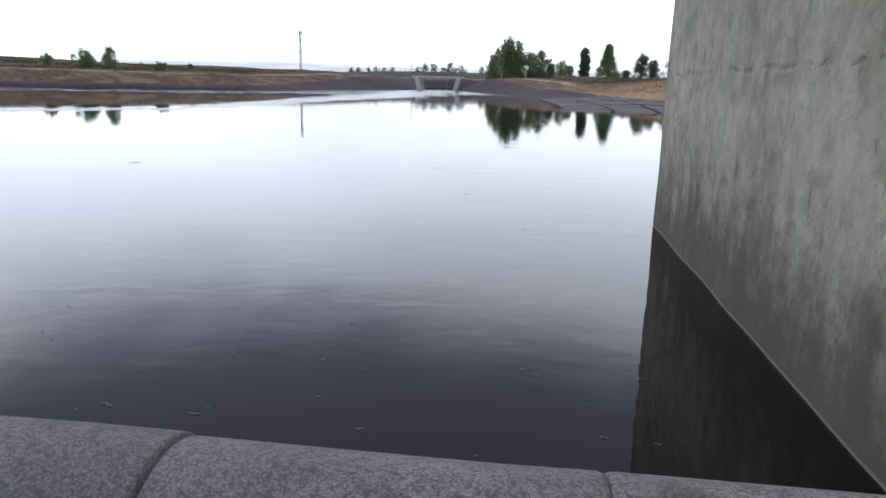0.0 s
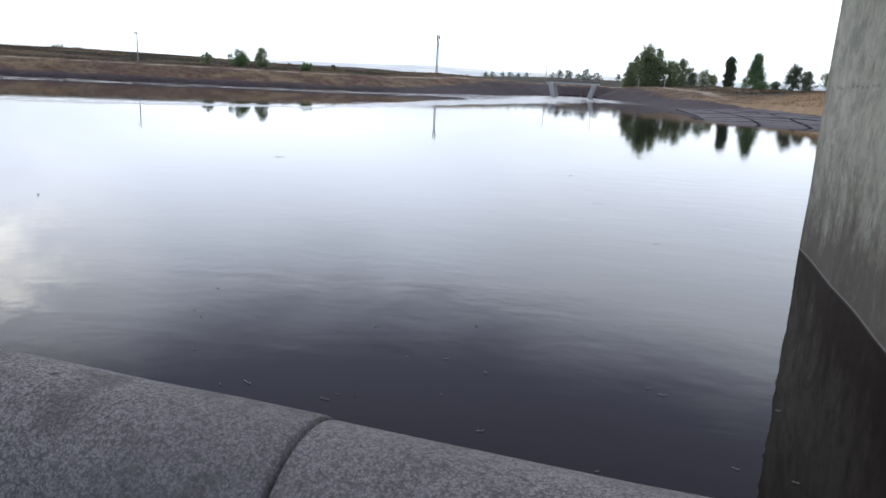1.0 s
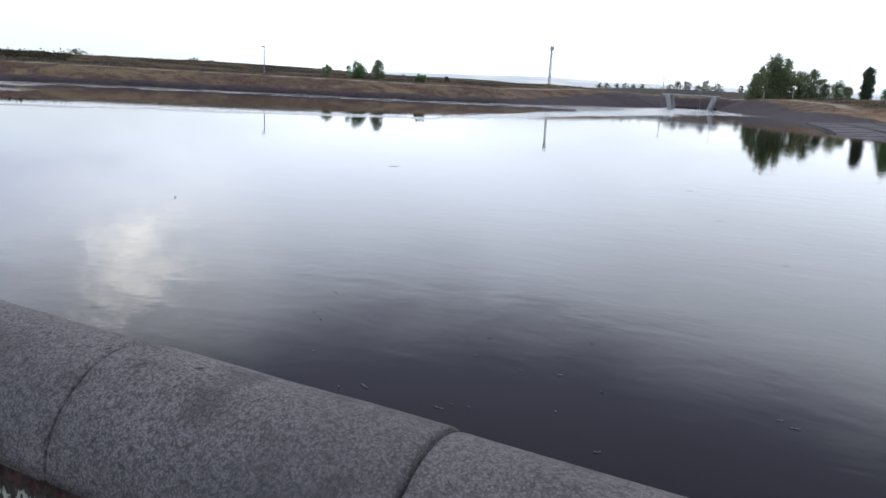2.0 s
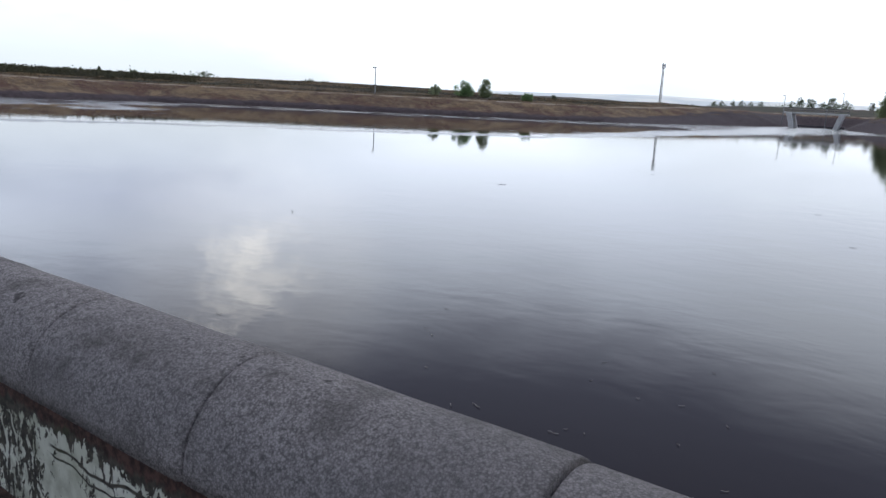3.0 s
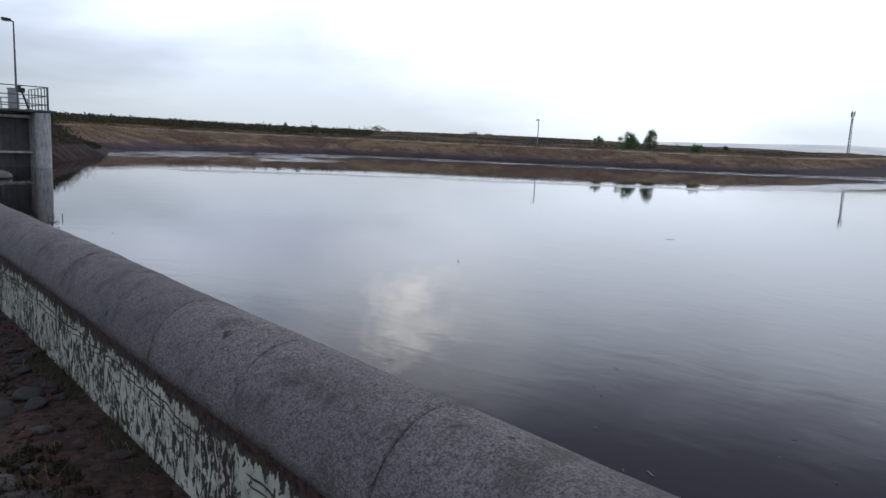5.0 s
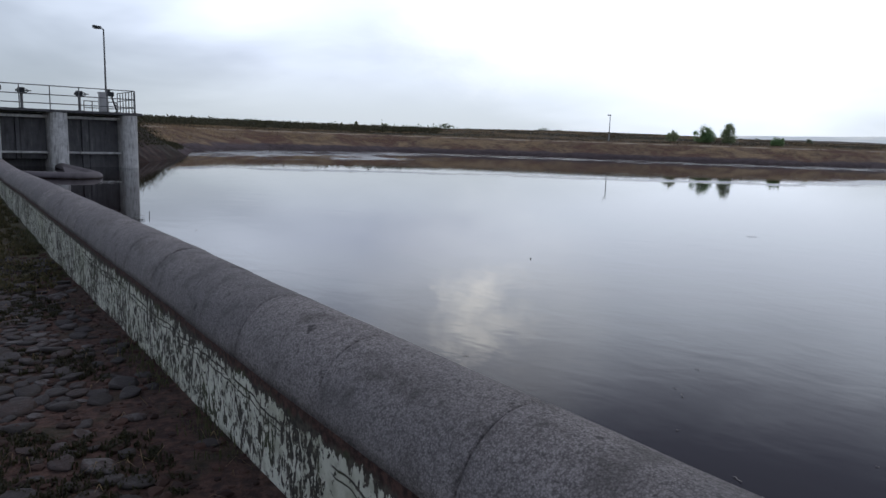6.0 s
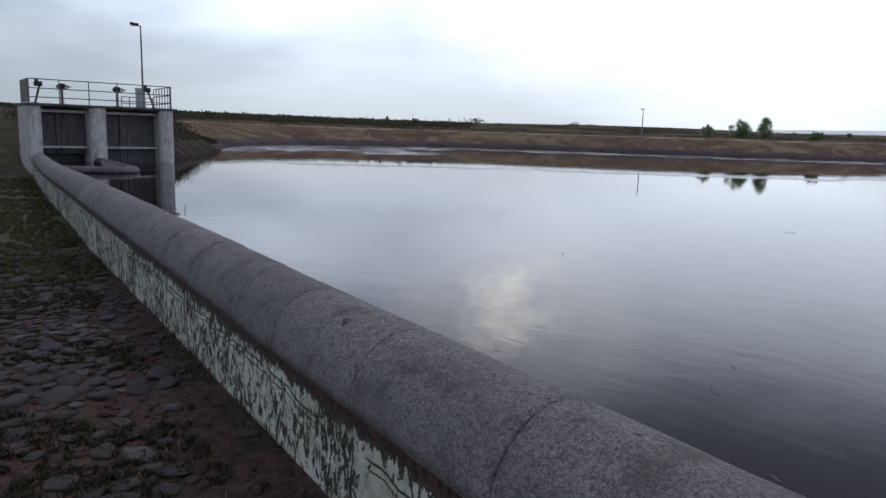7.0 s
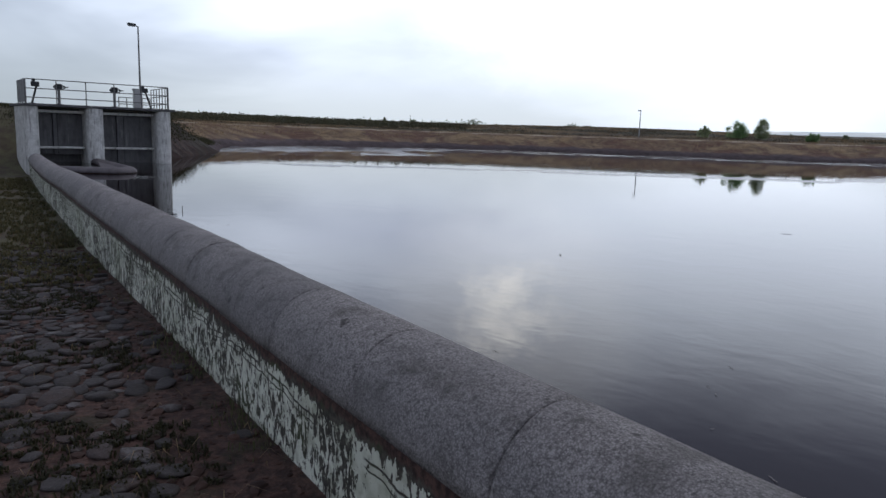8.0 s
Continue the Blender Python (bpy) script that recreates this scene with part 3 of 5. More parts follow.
def far_hills():
    mat, k = material("haze_painted_far_hills")
    p = place(k)
    # Haze is put into the hill colour: pale blue-grey, plus some self-glow.
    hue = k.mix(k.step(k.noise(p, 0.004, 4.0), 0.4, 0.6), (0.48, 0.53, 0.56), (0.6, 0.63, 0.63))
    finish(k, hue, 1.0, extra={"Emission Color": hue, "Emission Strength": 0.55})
    bm = bmesh.new()
    rows = []
    for i in range(121):
        yaw = radians(-25 + i * 1.0)
        rise = (62 if yaw < 0.5 else 44) + 12 * noise.noise(Vector((i * 0.11, 2, 0))) + 5 * noise.noise(Vector((i * 0.45, 7, 0)))
        row = []
        for d, z in ((2500, -5), (2620, rise * 0.6), (2900, rise), (3400, rise * 1.05)):
            row.append(bm.verts.new((-d * math.sin(yaw), d * math.cos(yaw), z)))
        rows.append(row)
    for a, b in zip(rows, rows[1:]):
        for j in range(3):
            bm.faces.new((a[j], a[j + 1], b[j + 1], b[j]))
    tagged(part("backdrop", bm, mat, None, smooth=True), "distant hills paled by painted blue-grey haze and a faint glow", "hills", kind="structure")


far_hills()


# ---- basin wall with half-round coping ----
def build_wall():
    wall = tagged(new("wall_basin"), "low basin wall with peeling whitewash and rounded concrete coping", "wall", kind="structure")
    bm = bmesh.new()
    rings, heights = [], []
    s = 0.0
    while s <= WALL_RUN[-1]:
        p, u, n = smooth_wall(s)
        rows = []
        fall = wall_fall(p.x)
        for off, z in ((0.0, -0.6), (0.0, 0.0), (0.0, 0.2), (0.004, 0.44), (0.008, 0.5), (0.56, 0.5), (0.56, 0.0), (0.56, -1.4)):
            rows.append(bm.verts.new((p.x + n.x * off, p.y + n.y * off, z + fall)))
            heights.append(z)
        rings.append(rows)
        s += 0.5
    for a, b in zip(rings, rings[1:]):
        for i in range(7):
            bm.faces.new((a[i], a[i + 1], b[i + 1], b[i]))
    body = part("wall_body", bm, PEELING, wall, "dark concrete with flaking white paint")
    body.data.attributes.new("above_foot", "FLOAT", "POINT").data.foreach_set("value", np.array(heights, np.float32))
    # 1 m coping stones; joints fall at every metre, as built, with a small shift each
    rnd = random.Random(4)
    s = 3.727
    edges = [0.02, 0.55, 1.57, 2.61]
    while s < WALL_RUN[-1]:
        edges.append(s)
        s += 1.0
    edges.append(WALL_RUN[-1])
    for a, b in zip(edges, edges[1:]):
        bm = bmesh.new()
        lift, push = rnd.uniform(-0.004, 0.006), rnd.uniform(-0.005, 0.005)
        count = 8
        rings = []
        for k in range(count + 1):
            f = k / count
            inset = 0.005 if k in (0, count) else 0.0
            gap_a, gap_b = (0.007 if abs(e - 2.61) < 0.01 else 0.002 for e in (a, b))
            q = a + gap_a + (b - a - gap_a - gap_b) * (f if 0 < k < count else (0.0 if k == 0 else 1.0))
            if k == 1:
                q = a + 0.02
            if k == count - 1:
                q = b - 0.02
            p, u, n = smooth_wall(q)
            row = []
            for j in range(21):
                ang = math.pi * j / 20
                wear = 0.004 * noise.noise(Vector((q * 3.0, j * 0.35, a)))
                r = 0.3 - inset + wear
                off = 0.275 + push - r * math.cos(ang)
                row.append(bm.verts.new((p.x + n.x * off, p.y + n.y * off, 0.506 + wall_fall(p.x) + lift + r * 1.085 * math.sin(ang))))
            rings.append(row)
        for c, d in zip(rings, rings[1:]):
            for j in range(20):
                bm.faces.new((c[j], c[j + 1], d[j + 1], d[j]))
            bm.faces.new((c[20], c[0], d[0], d[20]))
        bm.faces.new(rings[0])
        bm.faces.new(rings[-1][::-1])
        part("coping_stone", bm, COPING, wall, "", smooth=True)
    return wall


wall_basin = build_wall()


# ---- intake pier ----
def build_pier():
    pier = tagged(new("intake_pier"), "tall stained grey concrete pier standing in the water", "pier", kind="structure")
    bm = bmesh.new()
    box(bm, 0, 1.6, 0, 7.55, -1.4, 4.6)
    bmesh.ops.subdivide_edges(bm, edges=bm.edges[:], cuts=24, use_grid_fill=True)
    for v in bm.verts:
        if v.co.x < 0.01:
            v.co.x += 0.018 * noise.noise(v.co * 1.1)
    part("pier_wall", bm, PIER, pier)
    pier.matrix_basis = pose(2.565, 1.02, 0, 0, 0, -3.6)
    return pier


intake_pier = build_pier()


# ---- sluice at the end of the wall ----
def bar_thing(name, bars, mat, parent, radius, sides=8):
    for a, b in bars:
        bm = bmesh.new()
        rod(bm, a, b, radius, radius, sides)
        part(name, bm, mat, parent, smooth=False)


def build_sluice():
    house = tagged(new("sluice_gate"), "concrete sluice with pale rounded piers and dark gate leaves", "sluice gate")
    house.location = (-33.0, 0, 0)
    for y0, y1 in ((3.96, 4.49), (6.28, 6.97), (9.18, 9.82)):
        bm = bmesh.new()
        r = (y1 - y0) / 2
        shape = [(-2.7, y1), (-2.7, y0), (-0.15, y0)]
        shape += [(-0.15 + r * 0.75 * math.sin(a), (y0 + y1) / 2 - r * math.cos(a)) for a in [math.pi * i / 10 for i in range(1, 10)]]
        shape += [(-0.15, y1)]
        levels = [-1.4, 0.0, 0.4, 0.8, 1.2, 1.6, 2.0, 2.34]
        rings = [[bm.verts.new((x, y, z)) for x, y in shape] for z in levels]
        for c, d in zip(rings, rings[1:]):
            for i in range(len(shape)):
                k = (i + 1) % len(shape)
                bm.faces.new((c[i], c[k], d[k], d[i]))
        bm.faces.new(rings[-1])
        roughen(bm, 0.012, 2.3)
        part("pier", bm, PALE, house, "pale weathered concrete pier with rounded nose")
    bm = bmesh.new()
    box(bm, -3.5, 0.12, 3.9, 9.98, 2.345, 2.45)
    part("deck", bevelled(bm, 0.012, 1), GATE, house)
    for y0, y1, split, low in ((4.49, 6.28, (5.1, 5.28), 0.36), (6.97, 9.18, (7.65, 7.95), -0.4)):
        bm = bmesh.new()
        box(bm, -0.62, -0.5, y0, y1, 2.10, 2.22)
        part("lintel", bevelled(bm, 0.01, 1), PALE, house)
        for a, b, depth in ((y0, split[0], -0.86), (split[0], split[1], -0.78), (split[1], y1, -0.84)):
            bm = bmesh.new()
            box(bm, depth - 0.12, depth, a + 0.012, b - 0.012, low, 2.1)
            part("gate_panel", bevelled(bm, 0.01, 1), GATE, house)
        bm = bmesh.new()
        box(bm, -0.72, -0.5, y0, y1, 0.6, 0.69)
        part("cross_beam", bevelled(bm, 0.01, 1), PALE, house)
        bm = bmesh.new()
        box(bm, -1.5, -1.4, y0, y1, -1.3, 2.3)
        part("back_wall", bm, GATE, house)
    return house


sluice = build_sluice()


def build_railing(name, label, points, posts, heights, r=0.022, panel=False):
    rail = tagged(new(name), label, "railing", group="railings of the sluice")
    base = Vector(points[0])
    rail.location = base
    line = [Vector(p) - base for p in points]
    for a, b in zip(line, line[1:]):
        for h in heights:
            bar_thing("rail", [(a + Vector((0, 0, h)), b + Vector((0, 0, h)))], STEEL, rail, r * 0.9)
        for i in range(posts + 1):
            q = a.lerp(b, i / posts)
            bar_thing("post", [(q, q + Vector((0, 0, heights[-1] + 0.01)))], STEEL, rail, r)
        if panel:
            bm = bmesh.new()
            n = Vector((b.y - a.y, a.x - b.x, 0)).normalized() * 0.008
            z = Vector((0, 0, 1))
            vs = [bm.verts.new(p) for p in (a + z * 0.05 - n, b + z * 0.05 - n, b + z * 0.98 - n, a + z * 0.98 - n, a + z * 0.05 + n, b + z * 0.05 + n, b + z * 0.98 + n, a + z * 0.98 + n)]
            for f in ((0, 1, 2, 3), (7, 6, 5, 4), (0, 4, 5, 1), (1, 5, 6, 2), (2, 6, 7, 3), (3, 7, 4, 0)):
                bm.faces.new([vs[i] for i in f])
            part("mesh_panel", bm, STEEL, rail, "grey infill panel")
    return rail


build_railing("railing", "grey steel tube railing along the sluice deck edge", [(-32.97, 4.06, 2.45), (-32.97, 9.66, 2.45)], 5, (0.24, 0.6, 0.97))
build_railing("railing", "grey steel side railing with infill on the sluice deck", [(-33.05, 4.04, 2.45), (-35.5, 4.1, 2.45)], 3, (0.24, 0.6, 0.97), panel=True)
build_railing("railing", "grey steel side railing with close posts on the deck", [(-33.02, 9.72, 2.45), (-36.3, 9.9, 2.45)], 6, (0.24, 0.6, 0.97))
build_railing("railing", "grey steel back railing beside the control cabinet", [(-36.3, 8.4, 2.45), (-36.3, 9.84, 2.45)], 4, (0.24, 0.55))
RB = lie(np.array([-37.0, -62.0]), np.array([10.6, 16.0]))[0]
build_railing("railing", "far grey steel railing beside the bank road", [(-37.0, 10.6, float(RB[0]) - 0.05), (-62.0, 16.0, float(RB[1]) - 0.05)], 14, (0.3, 0.6, 1.0))


def build_gear(y, lean, wheel):
    gear = tagged(new("gate_hoist"), "dark hand-cranked gate hoist with wheel on steel post" if wheel else "dark inclined gate hoist with gearbox on top", "gate hoist", group="gate hoists on the sluice")
    gear.location = (-33.5, y, 2.45)
    bm = bmesh.new()
    rod(bm, (0, 0, 0), (0, lean, 0.74), 0.055 if wheel else 0.04, None, 10)
    part("post", bm, STEEL if wheel else DARKSTEEL, gear)
    bm = bmesh.new()
    rod(bm, (0, 0, 0), (0, 0, 0.03), 0.13, None, 12)
    part("foot_plate", bm, DARKSTEEL, gear)
    bm = bmesh.new()
    if wheel:
        box(bm, -0.12, 0.12, -0.12, 0.12, 0.6, 0.86)
    else:
        box(bm, -0.1, 0.1, lean - 0.2, lean + 0.1, 0.7, 0.9)
    part("gearbox", bevelled(bm, 0.03, 2), DARKSTEEL, gear)
    bm = bmesh.new()
    if wheel:
        ring = [(0.23 * math.cos(a), 0.23 * math.sin(a)) for a in [math.tau * i / 16 for i in range(17)]]
        for p, q in zip(ring, ring[1:]):
            rod(bm, (0.17, p[0], 0.72 + p[1] * 0.35), (0.17, q[0], 0.72 + q[1] * 0.35), 0.022, None, 6)
        rod(bm, (0.1, 0, 0.72), (0.19, 0, 0.72), 0.03)
        rod(bm, (0.17, -0.23, 0.72), (0.17, 0.34, 0.73), 0.02)
    else:
        rod(bm, (0, lean - 0.1, 0.9), (0, lean - 0.1, 1.02), 0.07)
    part("hand_wheel" if wheel else "motor", bm, DARKSTEEL, gear)
    return gear


build_gear(4.34, 0.2, False)
build_gear(5.36, 0.0, True)
build_gear(7.55, 0.0, True)
build_gear(9.1, -0.24, False)


def build_cabinet():
    box_thing = tagged(new("control_cabinet"), "light grey steel control cabinet on the sluice deck", "cabinet")
    box_thing.location = (-34.9, 8.89, 2.45)
    bm = bmesh.new()
    box(bm, -0.18, 0.2, -0.17, 0.17, 0.05, 0.88)
    part("body", bevelled(bm, 0.012, 1), CABINET, box_thing)
    bm = bmesh.new()
    box(bm, -0.21, 0.23, -0.2, 0.2, 0.88, 0.93)
    part("rain_roof", bevelled(bm, 0.012, 1), CABINET, box_thing)
    bm = bmesh.new()
    box(bm, 0.2, 0.218, -0.15, 0.15, 0.1, 0.83)
    door = part("door", bm, CABINET, box_thing)
    bm = bmesh.new()
    box(bm, 0.218, 0.24, 0.09, 0.12, 0.42, 0.52)
    part("handle", bm, DARKSTEEL, door)
    bm = bmesh.new()
    box(bm, -0.19, 0.21, -0.18, 0.18, 0.0, 0.05)
    part("plinth", bm, DARKSTEEL, box_thing)


build_cabinet()


def build_lamp(name, label, at, height, head=True, r=0.05):
    lamp = tagged(new(name), label, "lamp")
    lamp.location = at
    bm = bmesh.new()
    rod(bm, (0, 0, 0), (0, 0, height), r, r * 0.6, 10)
    part("pole", bm, STEEL, lamp)
    bm = bmesh.new()
    rod(bm, (0, 0, -0.05), (0, 0, 0.25), r * 1.5, r * 1.4, 10)
    part("socket", bm, STEEL, lamp)
    bm = bmesh.new()
    rod(bm, (0, 0.02, height - 0.02), (0, -0.16, height + 0.05), r * 0.55)
    part("arm", bm, STEEL, lamp)
    bm = bmesh.new()
    box(bm, -0.1, 0.1, -0.46, -0.1, height + 0.0, height + 0.11)
    for v in bm.verts:
        if v.co.y < -0.4:
            v.co.z += 0.03
    housing = part("housing", bevelled(bm, 0.025, 2), DARKSTEEL, lamp)
    bm = bmesh.new()
    box(bm, -0.08, 0.08, -0.42, -0.14, height - 0.012, height + 0.004)
    part("lens", bm, CABINET, housing)
    return lamp


build_lamp("street_lamp", "slim grey lamp post on the sluice deck", (-35.2, 9.1, 2.44), 3.8)


def build_spur():
    """Low wall with a rounded top that closes off the left bay: from the middle pier towards the basin, then across to the main wall."""
    spur = tagged(new("spur_wall"), "low dark concrete spur wall with rounded coping", "wall", kind="structure")
    line = [Vector((-33.0, 6.62)), Vector((-28.2, 6.42)), Vector((-26.6, 6.32)), Vector((-25.95, 6.05)), Vector((-25.85, 5.6)), Vector((-26.3, 4.9)), Vector((-27.3, 3.75))]
    half = 0.27
    crest = [(-half * math.cos(t), 0.02 + 0.2 * math.sin(t)) for t in [math.pi * i / 12 for i in range(13)]]
    for name, profile, mat, label in (("spur_coping", crest, SLAB, ""), ("spur_body", [(-0.24, -1.3), (-0.24, 0.018), (0.24, 0.018), (0.24, -1.3)], SOIL, "dark silt-stained concrete body")):
        bm = bmesh.new()
        rings = []
        for i, c in enumerate(line):
            u = (line[min(i + 1, len(line) - 1)] - line[max(i - 1, 0)]).normalized()
            n = Vector((-u.y, u.x))
            rings.append([bm.verts.new((c.x + n.x * off, c.y + n.y * off, z + 0.004 * noise.noise(Vector((c.x, off * 4, 1))))) for off, z in profile])
        for c, d in zip(rings, rings[1:]):
            for i in range(len(profile)):
                k = (i + 1) % len(profile)
                bm.faces.new((c[i], c[k], d[k], d[i]))
        bm.faces.new(rings[0])
        bm.faces.new(rings[-1][::-1])
        part(name, bm, mat, spur, label, smooth=name == "spur_coping")
    bm = bmesh.new()
    corners = [(-32.9, 6.6), (-26.7, 6.3), (-26.1, 5.95), (-26.15, 5.3)]
    low, top = ([bm.verts.new((x, y, z)) for x, y in corners] for z in (-0.3, 0.15))
    bm.faces.new(top)
    bm.faces.new(low[::-1])
    for i in range(4):
        bm.faces.new((low[i], low[(i + 1) % 4], top[(i + 1) % 4], top[i]))
    part("spur_fill", bm, SLAB, spur, "dark concrete infill behind the coping")


build_spur()


# ---- bridge over the inlet channel ----
def build_bridge():
    bridge = tagged(new("channel_bridge"), "small concrete road bridge over the inlet channel", "bridge")
    bridge.location = (-10.7, 170.0, 0)
    for side in (-1, 1):
        bm = bmesh.new()
        shape = [(3.3, -1.3), (4.55, 3.0), (5.45, 3.0), (4.2, -1.3)]
        front = [bm.verts.new((side * x, -1.2, z)) for x, z in shape]
        back = [bm.verts.new((side * x, 9.0, z)) for x, z in shape]
        for i in range(4):
            k = (i + 1) % 4
            bm.faces.new((front[i], front[k], back[k], back[i]))
        bm.faces.new(front)
        bm.faces.new(back[::-1])
        part("abutment", bm, WHITE, bridge, "pale sloping concrete abutment")
    bm = bmesh.new()
    box(bm, -6.2, 6.2, 1.5, 7.5, 3.0, 3.28)
    part("deck", bevelled(bm, 0.04, 1), WHITE, bridge)
    for y in (1.6, 7.4):
        for h in (0.5, 1.0):
            bar_thing("rail", [((-6.1, y, 3.28 + h), (6.1, y, 3.28 + h))], STEEL, bridge, 0.04, 6)
        for i in range(9):
            bar_thing("post", [((-6.1 + 1.525 * i, y, 3.28), (-6.1 + 1.525 * i, y, 4.3))], STEEL, bridge, 0.045, 6)
    bm = bmesh.new()
    box(bm, -5.2, 5.2, 20, 22, -1.3, 0.5)
    part("sill", bevelled(bm, 0.05, 1), SLAB, bridge, "low concrete sill across the channel")


build_bridge()


def far_point(yaw, d):
    x, y = 0.7 - d * math.sin(radians(yaw)), -0.4 + d * math.cos(radians(yaw))
    return x, y, float(lie(np.array([x]), np.array([y]))[0][0])


def tall_lamp(yaw, d, height, name="street_lamp", label="distant slim street lamp on the bank"):
    x, y, z = far_point(yaw, d)
    lamp = tagged(new(name), label, "lamp", group="distant lamps")
    lamp.location = (x, y, z - 0.05)
    bm = bmesh.new()
    rod(bm, (0, 0, 0), (0, 0, height), 0.09, 0.05, 8)
    part("pole", bm, HAZESTEEL, lamp)
    bm = bmesh.new()
    box(bm, -0.45, 0.1, -0.12, 0.12, height - 0.05, height + 0.12)
    part("head", bevelled(bm, 0.03, 1), CABINET, lamp)


tall_lamp(36.75, 112, 3.9)
tall_lamp(5.88, 178, 6.6)
tall_lamp(3.1, 182, 5.4)
tall_lamp(2.2, 230, 6.2)


def build_mast():
    x, y, z = far_point(14.53, 305)
    mast = tagged(new("radio_mast"), "slender grey lattice radio mast with antennas", "mast")
    mast.location = (x, y, z - 0.1)
    top = 1.7 + 305 * math.tan(radians(3.62)) - z
    for i in range(3):
        bm = bmesh.new()
        a = math.tau * i / 3
        rod(bm, (0.55 * math.cos(a), 0.55 * math.sin(a), 0), (0.3 * math.cos(a), 0.3 * math.sin(a), top), 0.1, 0.08, 6)
        part("leg", bm, HAZESTEEL, mast)
    for j in range(14):
        bm = bmesh.new()
        z0, z1 = top * j / 14, top * (j + 1) / 14
        for i in range(3):
            a, b = math.tau * (i + j) / 3, math.tau * (i + j + 1) / 3
            r0, r1 = 0.55 - 0.25 * j / 14, 0.55 - 0.25 * (j + 1) / 14
            rod(bm, (r0 * math.cos(a), r0 * math.sin(a), z0), (r1 * math.cos(b), r1 * math.sin(b), z1), 0.07, None, 5)
        part("brace", bm, HAZESTEEL, mast)
    for j, (zz, a) in enumerate(((top - 0.6, 0.4), (top - 0.8, 2.5), (top - 0.5, 4.6), (top - 3.4, 1.4))):
        bm = bmesh.new()
        c, s2 = 0.65 * math.cos(a), 0.65 * math.sin(a)
        rod(bm, (c, s2, zz - 0.9), (c, s2, zz + 0.9), 0.2, None, 8)
        part("antenna", bm, CABINET, mast)


build_mast()


def marker_post(yaw, d, height):
    x, y, z = far_point(yaw, d)
    bm = bmesh.new()
    rod(bm, (0, 0, -0.1), (0, 0, height), 0.09, 0.08, 8)
    ob = part("marker_post", bm, WHITE)
    ob.location = (x, y, z)
    tagged(ob, "short pale concrete marker post on the grassy bank", "post", group="marker posts")


marker_post(-3.1, 178, 2.0)
marker_post(-1.2, 182, 1.8)


def reed(x, y, height):
    bm = bmesh.new()
    rod(bm, (0, 0, -0.5), (0.02, 0.01, height), 0.012, 0.006, 6)
    ob = part("reed_stalk", bm, TWIG)
    ob.location = (x, y, 0)
    tagged(ob, "thin dead reed stalk standing in the water", "reed")


reed(-13.9, 4.11, 0.11)


# ---- trees and bushes ----
def crown_mesh(name, clumps, per, leaf, mat, rnd):
    """Leaf tufts: clumps are (centre, radius)."""
    verts, faces = [], []
    for c, r in clumps:
        for _ in range(per):
            d = Vector((rnd.gauss(0, 1), rnd.gauss(0, 1), rnd.gauss(0, 1)))
            d = d * r * 0.55
            p = c + d
            a = Vector((rnd.uniform(-1, 1), rnd.uniform(-1, 1), rnd.uniform(-1, 1))).normalized()
            b = a.cross(Vector((rnd.uniform(-1, 1), rnd.uniform(-1, 1), rnd.uniform(-1, 1)))).normalized()
            s = leaf * rnd.uniform(0.6, 1.4)
            k = len(verts)
            verts += [p - a * s, p + b * s * 0.55, p + a * s, p - b * s * 0.55]
            faces.append((k, k + 1, k + 2, k + 3))
    me = bpy.data.meshes.new(name)
    me.from_pydata([tuple(v) for v in verts], [], faces)
    me.materials.append(mat)
    return me


